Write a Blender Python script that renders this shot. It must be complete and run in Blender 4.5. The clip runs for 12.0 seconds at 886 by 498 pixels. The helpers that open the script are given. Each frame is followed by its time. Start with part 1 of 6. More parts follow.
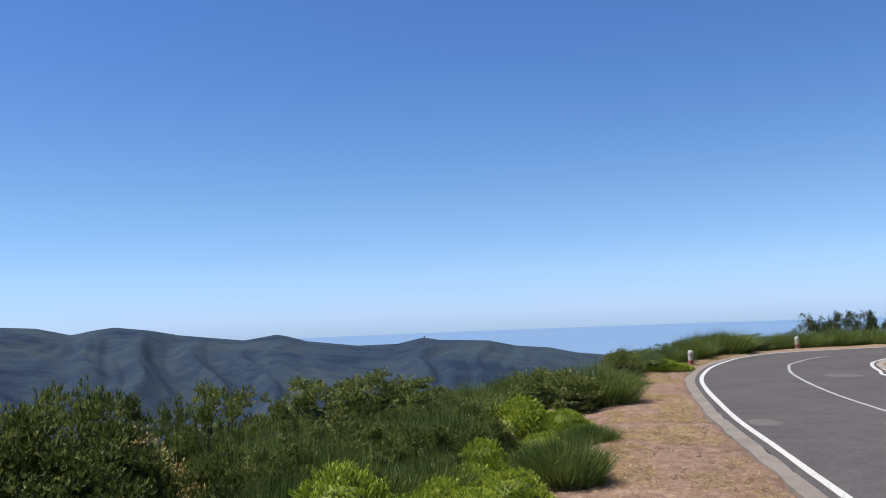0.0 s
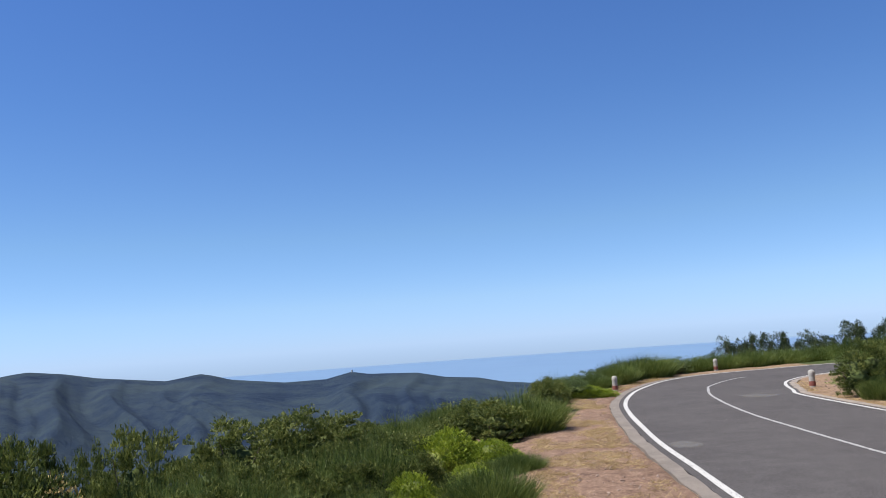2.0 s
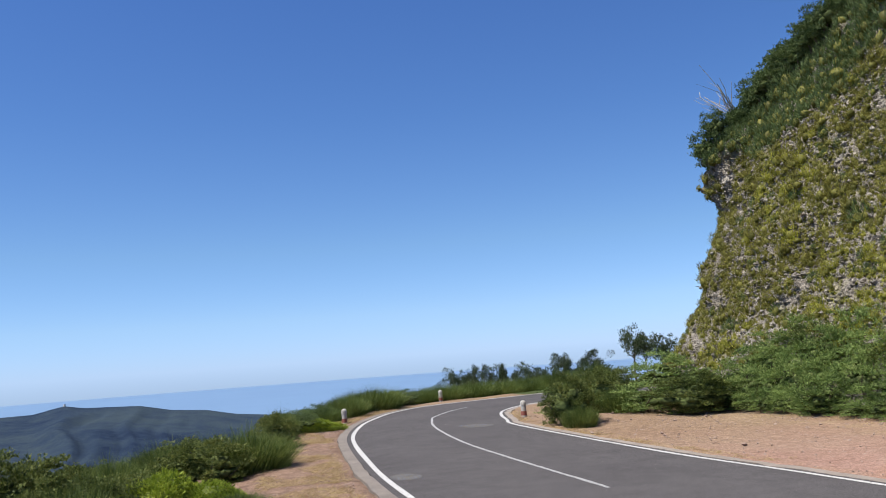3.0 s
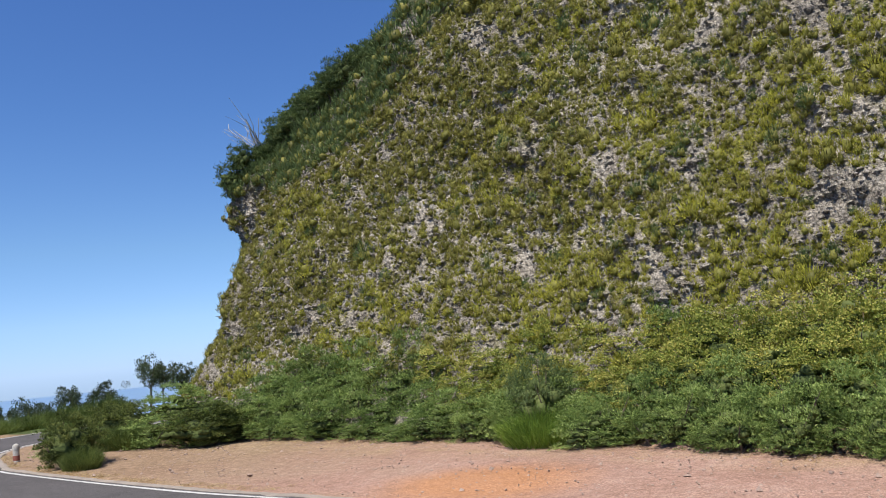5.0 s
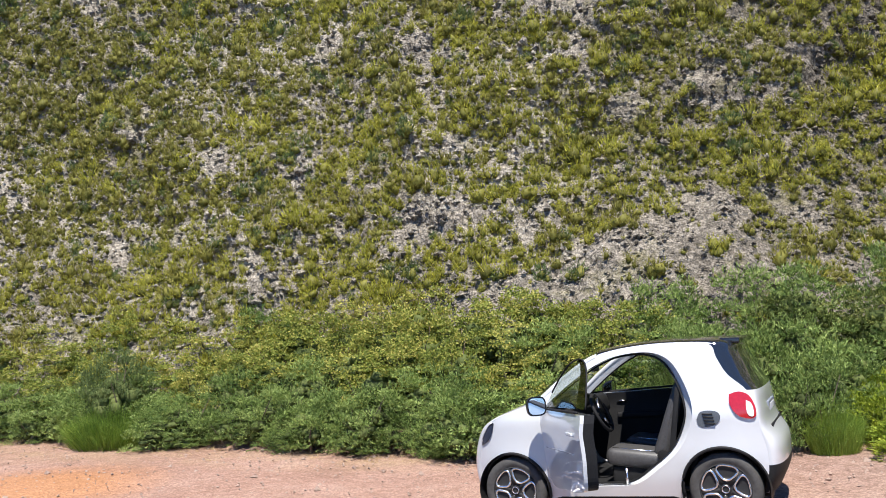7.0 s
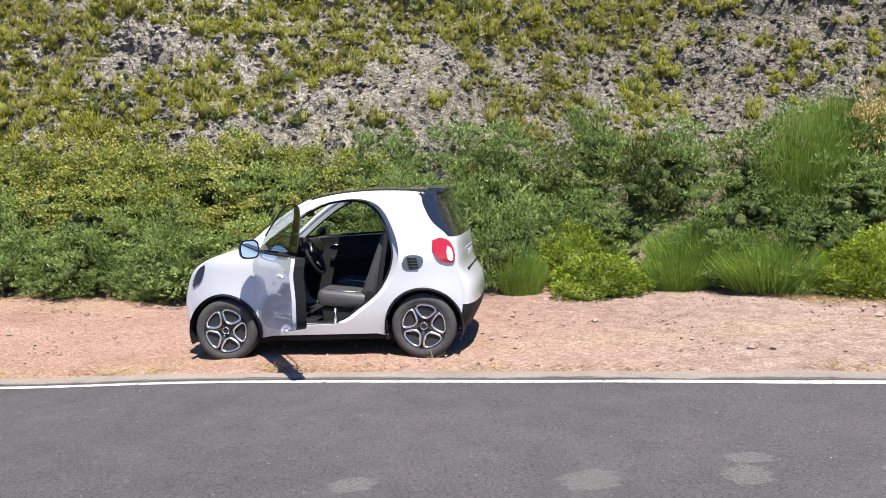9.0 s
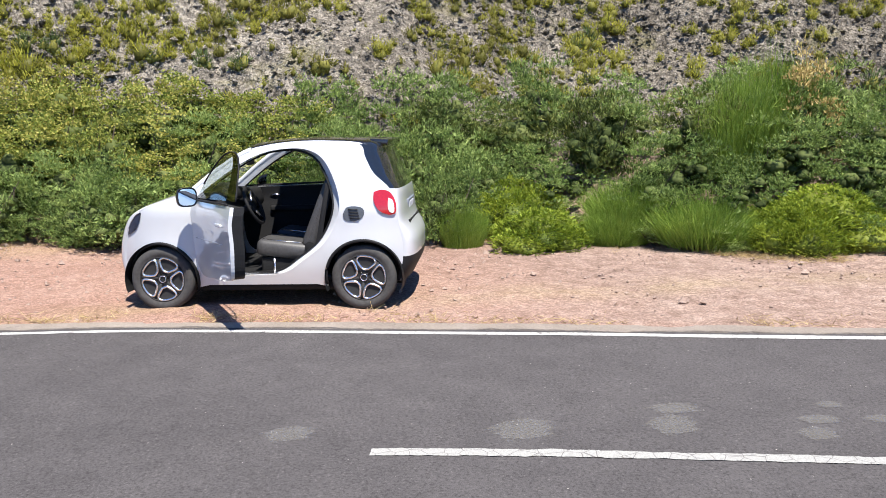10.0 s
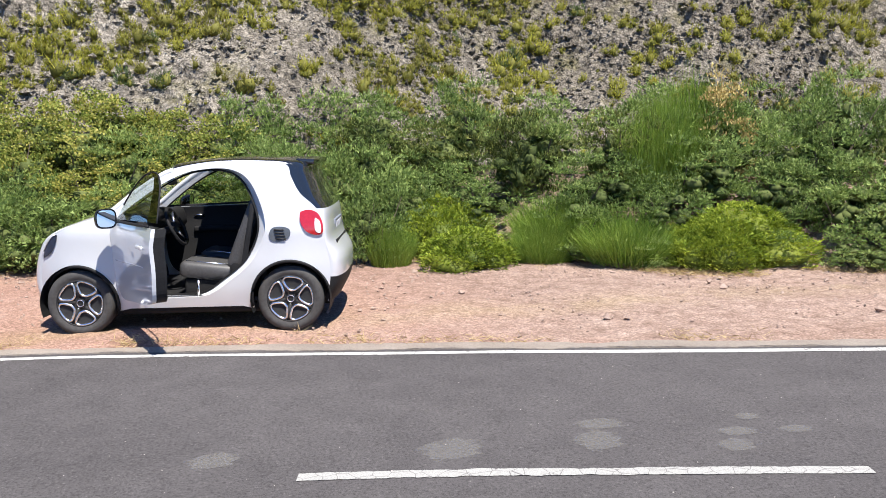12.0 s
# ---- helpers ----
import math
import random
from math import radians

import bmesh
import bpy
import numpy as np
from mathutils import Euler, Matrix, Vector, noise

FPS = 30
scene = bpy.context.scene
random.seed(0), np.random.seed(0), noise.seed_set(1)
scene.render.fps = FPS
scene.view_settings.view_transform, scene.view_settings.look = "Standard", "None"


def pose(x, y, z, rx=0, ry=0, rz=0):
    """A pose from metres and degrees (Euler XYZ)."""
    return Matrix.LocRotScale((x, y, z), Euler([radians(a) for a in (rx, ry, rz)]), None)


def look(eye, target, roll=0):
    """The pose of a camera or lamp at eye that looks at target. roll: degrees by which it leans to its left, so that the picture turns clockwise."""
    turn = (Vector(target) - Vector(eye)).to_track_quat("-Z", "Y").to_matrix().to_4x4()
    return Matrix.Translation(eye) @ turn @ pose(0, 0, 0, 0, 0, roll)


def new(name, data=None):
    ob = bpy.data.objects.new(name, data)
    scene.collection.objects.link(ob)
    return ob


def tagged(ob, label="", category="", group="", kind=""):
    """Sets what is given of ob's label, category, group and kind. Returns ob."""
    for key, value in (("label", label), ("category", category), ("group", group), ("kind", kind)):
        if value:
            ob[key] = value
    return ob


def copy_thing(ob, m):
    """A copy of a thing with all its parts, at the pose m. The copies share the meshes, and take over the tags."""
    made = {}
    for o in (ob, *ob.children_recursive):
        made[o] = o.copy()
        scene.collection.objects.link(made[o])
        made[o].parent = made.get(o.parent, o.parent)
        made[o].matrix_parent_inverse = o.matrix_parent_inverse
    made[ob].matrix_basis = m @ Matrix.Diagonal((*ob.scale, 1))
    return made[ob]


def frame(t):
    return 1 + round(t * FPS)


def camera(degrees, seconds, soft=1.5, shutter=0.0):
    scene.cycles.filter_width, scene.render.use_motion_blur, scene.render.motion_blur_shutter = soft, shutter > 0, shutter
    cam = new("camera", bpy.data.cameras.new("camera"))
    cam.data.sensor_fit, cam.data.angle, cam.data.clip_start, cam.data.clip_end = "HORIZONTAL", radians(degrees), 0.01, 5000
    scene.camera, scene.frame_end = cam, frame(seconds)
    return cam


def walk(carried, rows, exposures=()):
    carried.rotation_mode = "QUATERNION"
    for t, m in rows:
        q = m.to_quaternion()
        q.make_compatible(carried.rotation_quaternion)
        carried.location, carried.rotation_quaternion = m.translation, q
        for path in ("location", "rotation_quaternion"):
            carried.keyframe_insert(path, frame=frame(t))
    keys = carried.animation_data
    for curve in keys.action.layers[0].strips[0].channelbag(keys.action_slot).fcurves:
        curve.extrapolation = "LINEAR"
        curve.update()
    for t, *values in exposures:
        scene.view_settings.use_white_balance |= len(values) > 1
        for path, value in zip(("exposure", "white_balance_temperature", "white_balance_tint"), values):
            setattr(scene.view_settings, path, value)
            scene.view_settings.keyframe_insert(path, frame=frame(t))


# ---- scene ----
cam = camera(55.6, 12.0, soft=0.9)
PATH = [
    (0, (-0.162, -0.342, 1.862), (-0.35, 1.643, 2.014), -2.3),
    (0.5, (-0.178, -0.332, 1.859), (-0.541, 1.629, 2.016), -3.3),
    (1, (-0.182, -0.339, 1.858), (-0.529, 1.625, 2.007), -3.6),
    (1.5, (-0.168, -0.362, 1.849), (-0.421, 1.614, 2.027), -3.3),
    (2, (-0.122, -0.413, 1.872), (-0.131, 1.575, 2.09), -4.1),
    (2.5, (-0.076, -0.496, 1.911), (0.242, 1.464, 2.147), -4.2),
    (4.5, (0.11, -0.619, 2.082), (1.391, 0.9, 2.313), -5.0),
    (5, (0.173, -0.655, 2.097), (1.679, 0.645, 2.308), -5.3),
    (5.5, (0.249, -0.733, 2.106), (1.927, 0.34, 2.295), -4.2),
    (6, (0.235, -0.774, 2.111), (2.027, 0.093, 2.311), -2.6),
    (6.5, (0.287, -0.857, 2.105), (2.148, -0.150, 2.296), -2.0),
    (7, (0.285, -0.977, 2.105), (2.211, -0.459, 2.260), -1.8),
    (7.5, (0.269, -1.052, 2.113), (2.251, -0.802, 2.213), -0.5),
    (9.5, (0.263, -1.060, 2.102), (2.233, -1.254, 1.819), 1.5),
    (10, (0.243, -1.073, 2.112), (2.200, -1.327, 1.786), 2.5),
    (10.5, (0.249, -1.065, 2.118), (2.202, -1.344, 1.788), 3.3),
    (11, (0.249, -1.064, 2.122), (2.200, -1.372, 1.810), 3.4),
    (11.5, (0.244, -1.066, 2.130), (2.191, -1.423, 1.845), 3.1),
    (12, (0.239, -1.090, 2.131), (2.176, -1.508, 1.853), 2.6),
]
walk(cam, [(t, look(eye, target, roll)) for t, eye, target, roll in PATH],
     exposures=((0, 0.58), (2.5, 0.58), (4.5, 0.54), (5.0, 0.60), (6.0, 0.76), (7.5, 1.03), (9.5, 1.06), (12, 1.06)))
# end of camera

# ---- world, sun ----
SUN_AZ, SUN_EL = radians(-98), radians(64)      # azimuth from +y towards +x
to_sun = Vector((math.sin(SUN_AZ) * math.cos(SUN_EL), math.cos(SUN_AZ) * math.cos(SUN_EL), math.sin(SUN_EL)))
world = bpy.data.worlds.new("world")
scene.world = world
world.use_nodes = True
wn = world.node_tree
sky = wn.nodes.new("ShaderNodeTexSky")
sky.sky_type, sky.sun_disc = "NISHITA", False
sky.sun_elevation, sky.sun_rotation = SUN_EL, SUN_AZ
sky.altitude, sky.air_density, sky.dust_density, sky.ozone_density = 1200, 1.0, 0.0, 6.0
wn.nodes["Background"].inputs[1].default_value = 0.078
tint = wn.nodes.new("ShaderNodeMix")               # clear, deep blue summer air
tint.data_type, tint.blend_type = "RGBA", "MULTIPLY"
tint.inputs[0].default_value, tint.inputs[7].default_value = 1.0, (0.72, 0.95, 1.30, 1)
air, up, hue = (wn.nodes.new("ShaderNode" + k) for k in ("TexCoord", "SeparateXYZ", "ValToRGB"))
hue.color_ramp.elements[0].color, hue.color_ramp.elements[1].color = (0.62, 0.83, 1.42, 1), (0.71, 0.92, 1.19, 1)
hue.color_ramp.elements[1].position = 0.28
for at, tone in ((0.05, (0.80, 0.93, 1.24, 1)), (0.13, (0.84, 0.97, 1.13, 1)), (0.45, (0.66, 0.90, 1.27, 1))):
    hue.color_ramp.elements.new(at).color = tone
wn.links.new(air.outputs["Generated"], up.inputs[0])
wn.links.new(up.outputs[2], hue.inputs[0])
wn.links.new(hue.outputs[0], tint.inputs[7])
wn.links.new(sky.outputs[0], tint.inputs[6])
wn.links.new(tint.outputs[2], wn.nodes["Background"].inputs[0])
sun = new("sun", bpy.data.lights.new("sun", "SUN"))
sun.data.energy, sun.data.angle, sun.data.color = 5.0, radians(0.53), (1.0, 0.95, 0.87)
sun.matrix_world = look(to_sun * 200, (0, 0, 0))


# ---- materials ----
def nodes_of(name):
    m = bpy.data.materials.new(name)
    m.use_nodes = True
    return m, m.node_tree, m.node_tree.nodes["Principled BSDF"]


def ramp(nt, fac, stops):
    r = nt.nodes.new("ShaderNodeValToRGB")
    e = r.color_ramp.elements
    while len(e) < len(stops):
        e.new(0.5)
    for k, (pos, col) in zip(e, stops):
        k.position, k.color = pos, (*col, 1)
    nt.links.new(fac, r.inputs[0])
    return r.outputs[0]


def noise_tex(nt, scale, detail=4.0, rough=0.6, coord="Object", stretch=None):
    tc = nt.nodes.new("ShaderNodeTexCoord")
    n = nt.nodes.new("ShaderNodeTexNoise")
    n.inputs["Scale"].default_value, n.inputs["Detail"].default_value, n.inputs["Roughness"].default_value = scale, detail, rough
    out = tc.outputs[coord]
    if stretch:
        mp = nt.nodes.new("ShaderNodeMapping")
        mp.inputs["Scale"].default_value = stretch
        nt.links.new(out, mp.inputs[0])
        out = mp.outputs[0]
    nt.links.new(out, n.inputs["Vector"])
    return n.outputs["Fac"]


def voronoi_tex(nt, scale, feature="F1", coord="Object"):
    tc = nt.nodes.new("ShaderNodeTexCoord")
    n = nt.nodes.new("ShaderNodeTexVoronoi")
    n.feature = feature
    n.inputs["Scale"].default_value = scale
    nt.links.new(tc.outputs[coord], n.inputs["Vector"])
    return n


def mix(nt, fac, a, b, blend="MIX"):
    n = nt.nodes.new("ShaderNodeMix")
    n.data_type, n.blend_type = "RGBA", blend
    for sock, val in ((n.inputs[0], fac), (n.inputs[6], a), (n.inputs[7], b)):
        if isinstance(val, (int, float)):
            sock.default_value = val
        elif isinstance(val, tuple):
            sock.default_value = (*val, 1)
        else:
            nt.links.new(val, sock)
    return n.outputs[2]


def maths(nt, op, a, b=0.0, clamp=False):
    n = nt.nodes.new("ShaderNodeMath")
    n.operation, n.use_clamp = op, clamp
    for sock, val in ((n.inputs[0], a), (n.inputs[1], b)):
        if isinstance(val, (int, float)):
            sock.default_value = val
        else:
            nt.links.new(val, sock)
    return n.outputs[0]


def bump(nt, bsdf, height, strength, dist, normal=None):
    b = nt.nodes.new("ShaderNodeBump")
    b.inputs["Strength"].default_value, b.inputs["Distance"].default_value = strength, dist
    nt.links.new(height, b.inputs["Height"])
    if normal:
        nt.links.new(normal, b.inputs["Normal"])
    nt.links.new(b.outputs[0], bsdf.inputs["Normal"])
    return b.outputs[0]


def leaf_mat(name, dark, mid, light, translucent=0.3, rough=0.55, spread=0.12, patches=2.2, mottle=0.75):
    """Leaves: each one its own tone, with a slower change over the plant and from plant to plant."""
    m, nt, b = nodes_of(name)
    geo, info = nt.nodes.new("ShaderNodeNewGeometry"), nt.nodes.new("ShaderNodeObjectInfo")
    patch = noise_tex(nt, patches, 2.0)
    f = maths(nt, "ADD", maths(nt, "MULTIPLY", geo.outputs["Random Per Island"], 0.55), maths(nt, "ADD", maths(nt, "MULTIPLY", maths(nt, "SUBTRACT", patch, 0.5), mottle), 0.375))
    f = maths(nt, "ADD", f, maths(nt, "MULTIPLY", maths(nt, "SUBTRACT", info.outputs["Random"], 0.5), spread * 2))
    tips = noise_tex(nt, 42.0, 3, 0.75)
    f = maths(nt, "ADD", f, maths(nt, "MULTIPLY", maths(nt, "SUBTRACT", tips, 0.5), 0.7))
    col = ramp(nt, f, [(0.15, dark), (0.55, mid), (0.98, light)])
    nt.links.new(col, b.inputs["Base Color"])
    b.inputs["Roughness"].default_value = rough
    b.inputs["Specular IOR Level"].default_value = 0.2
    bump(nt, b, tips, 0.5, 0.01)
    tr, ms = nt.nodes.new("ShaderNodeBsdfTranslucent"), nt.nodes.new("ShaderNodeMixShader")
    nt.links.new(col, tr.inputs[0])
    ms.inputs[0].default_value = translucent
    nt.links.new(b.outputs[0], ms.inputs[1])
    nt.links.new(tr.outputs[0], ms.inputs[2])
    nt.links.new(ms.outputs[0], nt.nodes["Material Output"].inputs[0])
    return m


def plain(name, col, rough=0.5, metal=0.0, grain=0.06, scale=30.0, bump_d=0.0, coat=0.0):
    """A paint, plastic or metal with slight grain."""
    m, nt, b = nodes_of(name)
    n = noise_tex(nt, scale, 5.0)
    lo, hi = tuple(c * (1 - grain) for c in col), tuple(min(1, c * (1 + grain)) for c in col)
    nt.links.new(ramp(nt, n, [(0.3, lo), (0.7, hi)]), b.inputs["Base Color"])
    b.inputs["Roughness"].default_value, b.inputs["Metallic"].default_value = rough, metal
    b.inputs["Coat Weight"].default_value, b.inputs["Coat Roughness"].default_value = coat, 0.04
    if bump_d:
        bump(nt, b, n, 0.5, bump_d)
    return m


HEATH = leaf_mat("heath_leaf", (0.020, 0.032, 0.008), (0.085, 0.115, 0.026), (0.25, 0.27, 0.075), translucent=0.3)
GORSE = leaf_mat("gorse_leaf", (0.040, 0.068, 0.017), (0.158, 0.235, 0.060), (0.38, 0.465, 0.150), translucent=0.35)
BROWLEAF = leaf_mat("brow_leaf", (0.020, 0.038, 0.012), (0.075, 0.115, 0.036), (0.18, 0.23, 0.085), translucent=0.3)
BROOM = leaf_mat("broom_leaf", (0.016, 0.034, 0.009), (0.080, 0.120, 0.026), (0.22, 0.26, 0.07))
# Greener BROOM copy with the hedge's stronger sunlight put into its colour.
LIT_BROOM = leaf_mat("lit_broom_leaf", (0.045, 0.085, 0.014), (0.16, 0.26, 0.036), (0.33, 0.42, 0.085), translucent=0.4)
MOUND = leaf_mat("mound_leaf", (0.05, 0.10, 0.012), (0.205, 0.275, 0.027), (0.40, 0.455, 0.058), translucent=0.32)
# Darker copy of MOUND for the solid cores, in place of inner shade.
MOUND_SHADE = leaf_mat("mound_core_shade", (0.035, 0.065, 0.01), (0.09, 0.12, 0.016), (0.18, 0.21, 0.03), translucent=0.15)
BRAMBLE = leaf_mat("bramble_leaf", (0.06, 0.09, 0.018), (0.22, 0.27, 0.052), (0.50, 0.44, 0.12), translucent=0.4)
TUFT = leaf_mat("tuft_leaf", (0.095, 0.095, 0.015), (0.315, 0.315, 0.040), (0.55, 0.52, 0.088), translucent=0.35, spread=0.0, patches=3.6, mottle=1.3)
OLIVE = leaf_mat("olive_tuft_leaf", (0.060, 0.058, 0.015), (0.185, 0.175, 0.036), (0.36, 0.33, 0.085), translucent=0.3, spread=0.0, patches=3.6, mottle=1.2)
DRY = leaf_mat("dry_leaf", (0.15, 0.10, 0.035), (0.37, 0.27, 0.095), (0.60, 0.48, 0.20))
STRAW = leaf_mat("straw", (0.20, 0.13, 0.06), (0.40, 0.29, 0.14), (0.58, 0.46, 0.24), spread=0.0)
# Inner twigs as solid cores, their dark colour standing for the shade inside.
CORE_SHADE = leaf_mat("bush_core_shade", (0.034, 0.046, 0.014), (0.075, 0.100, 0.030), (0.14, 0.165, 0.055), translucent=0.2, rough=0.9)
TREELEAF = leaf_mat("tree_leaf", (0.016, 0.028, 0.012), (0.045, 0.065, 0.028), (0.10, 0.125, 0.055))
# Darker TUFT tone; the shade under each tuft is put into its core.
TUFT_SHADE = leaf_mat("tuft_core_shade", (0.05, 0.05, 0.010), (0.115, 0.112, 0.020), (0.20, 0.19, 0.04), translucent=0.15, spread=0.0)
BARK = plain("bark", (0.10, 0.075, 0.055), 0.9, grain=0.4, scale=12, bump_d=0.01)
DEADWOOD = plain("bleached_wood", (0.42, 0.38, 0.33), 0.9, grain=0.25, scale=14, bump_d=0.006)


def ground_mat():
    m, nt, b = nodes_of("ground_soil")
    sep = nt.nodes.new("ShaderNodeSeparateXYZ")
    tc = nt.nodes.new("ShaderNodeTexCoord")
    nt.links.new(tc.outputs["Object"], sep.inputs[0])
    big, fine, grit = noise_tex(nt, 0.35, 4), noise_tex(nt, 5.0, 6, 0.7), noise_tex(nt, 60.0, 3, 0.7)
    red = ramp(nt, maths(nt, "ADD", maths(nt, "MULTIPLY", big, 0.6), maths(nt, "MULTIPLY", fine, 0.5)),
               [(0.32, (0.20, 0.113, 0.080)), (0.55, (0.335, 0.212, 0.162)), (0.80, (0.42, 0.30, 0.24))])
    tan = ramp(nt, maths(nt, "ADD", maths(nt, "MULTIPLY", big, 0.35), maths(nt, "MULTIPLY", fine, 0.75)),
               [(0.36, (0.105, 0.068, 0.048)), (0.55, (0.230, 0.152, 0.108)), (0.78, (0.355, 0.258, 0.185))])
    side = maths(nt, "MULTIPLY", maths(nt, "SUBTRACT", sep.outputs[0], 5.0), 0.6, True)
    col = mix(nt, side, tan, red)
    # paler, greyer gravel past the parking place
    pale = maths(nt, "MULTIPLY", maths(nt, "SUBTRACT", -1.2, sep.outputs[1]), 0.35, True)
    col = mix(nt, maths(nt, "MULTIPLY", maths(nt, "MULTIPLY", pale, side), 0.6), col, ramp(nt, fine, [(0.35, (0.20, 0.155, 0.125)), (0.55, (0.325, 0.255, 0.208)), (0.75, (0.41, 0.335, 0.28))]))
    # trodden dry grass towards the bend
    grassy = maths(nt, "MULTIPLY", maths(nt, "SUBTRACT", maths(nt, "ADD", sep.outputs[1], maths(nt, "MULTIPLY", big, 9.0)), 13.5), 0.16, True)
    col = mix(nt, maths(nt, "MULTIPLY", maths(nt, "MULTIPLY", grassy, side), 0.62), col, ramp(nt, fine, [(0.35, (0.135, 0.102, 0.052)), (0.55, (0.235, 0.175, 0.096)), (0.75, (0.32, 0.24, 0.135))]))
    # orange patch of bare earth
    vd = nt.nodes.new("ShaderNodeVectorMath")
    vd.operation = "DISTANCE"
    nt.links.new(tc.outputs["Object"], vd.inputs[0])
    vd.inputs[1].default_value = (9.7, 7.2, 0)
    near = maths(nt, "SUBTRACT", maths(nt, "ADD", 1.25, maths(nt, "MULTIPLY", fine, 1.2)), vd.outputs["Value"], True)
    col = mix(nt, maths(nt, "MULTIPLY", near, 0.55), col, (0.46, 0.21, 0.07))
    # dry grass film along the edges of the lay-by and the tarmac
    edge = maths(nt, "SUBTRACT", 1.0, maths(nt, "MULTIPLY", maths(nt, "ABSOLUTE", maths(nt, "SUBTRACT", sep.outputs[0], 12.2)), 0.9), True)
    edge2 = maths(nt, "SUBTRACT", 1.0, maths(nt, "MULTIPLY", maths(nt, "ABSOLUTE", maths(nt, "SUBTRACT", sep.outputs[0], 8.05)), 1.7), True)
    gr = maths(nt, "MULTIPLY", maths(nt, "ADD", edge, edge2), maths(nt, "MULTIPLY", maths(nt, "SUBTRACT", noise_tex(nt, 1.3, 5, 0.7), 0.38), 5.0, True), True)
    col = mix(nt, maths(nt, "MULTIPLY", gr, 0.3), col, ramp(nt, grit, [(0.3, (0.25, 0.19, 0.08)), (0.7, (0.45, 0.37, 0.19))]))
    col = mix(nt, 0.5, col, ramp(nt, grit, [(0.25, (0.35, 0.33, 0.30)), (0.5, (0.75, 0.74, 0.72)), (0.75, (1, 1, 1))]), "MULTIPLY")
    for scale, lo_, hi_, much in ((26.0, 0.66, 1.0, 0.5), (70.0, 0.50, 1.0, 0.75)):
        peb = voronoi_tex(nt, scale)
        col = mix(nt, much, col, ramp(nt, peb.outputs["Color"], [(0.15, (lo_, lo_, lo_)), (0.85, (hi_, hi_, hi_))]), "MULTIPLY")
        col = mix(nt, much * 0.6, col, ramp(nt, peb.outputs["Distance"], [(0.35, (1, 1, 1)), (0.75, (0.35, 0.33, 0.32))]), "MULTIPLY")
    col = mix(nt, 1.0, col, (1.82, 1.81, 1.86), "MULTIPLY")
    # green scrub covers the slopes away from the road
    low = maths(nt, "MULTIPLY", maths(nt, "SUBTRACT", -0.25, sep.outputs[2]), 1.2, True)
    up = maths(nt, "MULTIPLY", maths(nt, "SUBTRACT", sep.outputs[0], 13.2), 2.0, True)
    scrub = ramp(nt, fine, [(0.3, (0.025, 0.04, 0.012)), (0.7, (0.09, 0.11, 0.035))])
    col = mix(nt, maths(nt, "MAXIMUM", low, up), col, scrub)
    nt.links.new(col, b.inputs["Base Color"])
    b.inputs["Roughness"].default_value = 0.95
    b.inputs["Specular IOR Level"].default_value = 0.1
    hgt = maths(nt, "ADD", maths(nt, "MULTIPLY", fine, 0.7), maths(nt, "MULTIPLY", grit, 0.35))
    bump(nt, b, hgt, 0.9, 0.05)
    return m


def asphalt_mat():
    m, nt, b = nodes_of("asphalt")
    big, mid, grit = noise_tex(nt, 0.5, 4), noise_tex(nt, 3.0, 5), noise_tex(nt, 160.0, 2, 0.8)
    col = ramp(nt, maths(nt, "ADD", maths(nt, "MULTIPLY", big, 0.5), maths(nt, "MULTIPLY", mid, 0.5)),
               [(0.36, (0.087, 0.081, 0.082)), (0.64, (0.116, 0.108, 0.108))])
    chip = noise_tex(nt, 55.0, 4, 0.8)
    col = mix(nt, 0.7, col, ramp(nt, chip, [(0.36, (0.38, 0.38, 0.38)), (0.50, (0.92, 0.92, 0.92)), (0.62, (1.0, 1.0, 1.0))]), "MULTIPLY")
    col = mix(nt, maths(nt, "MULTIPLY", maths(nt, "SUBTRACT", chip, 0.60), 7.0, True), col, (0.20, 0.19, 0.18))
    col = mix(nt, 0.55, col, ramp(nt, grit, [(0.3, (0.4, 0.4, 0.4)), (0.55, (0.95, 0.95, 0.95)), (0.75, (1, 1, 1))]), "MULTIPLY")
    speck = voronoi_tex(nt, 9.0)
    col = mix(nt, maths(nt, "LESS_THAN", speck.outputs["Distance"], 0.035), col, (0.45, 0.42, 0.38))
    nt.links.new(col, b.inputs["Base Color"])
    b.inputs["Roughness"].default_value = 0.95
    b.inputs["Specular IOR Level"].default_value = 0.04
    bump(nt, b, grit, 0.6, 0.006)
    return m


def worn_paint_mat(name="road_paint", lo=(0.38, 0.37, 0.345), hi=(0.56, 0.55, 0.52)):
    m, nt, b = nodes_of(name)
    wear, grit = noise_tex(nt, 7.0, 6, 0.75), noise_tex(nt, 120.0, 2)
    crack = voronoi_tex(nt, 11.0, "DISTANCE_TO_EDGE")
    f = maths(nt, "MULTIPLY", maths(nt, "GREATER_THAN", crack.outputs["Distance"], 0.02), maths(nt, "MULTIPLY", maths(nt, "SUBTRACT", wear, 0.22), 9.0, True))
    col = mix(nt, f, (0.16, 0.15, 0.145), ramp(nt, grit, [(0.3, lo), (0.7, hi)]))
    nt.links.new(col, b.inputs["Base Color"])
    b.inputs["Roughness"].default_value = 0.7
    bump(nt, b, grit, 0.4, 0.004)
    return m


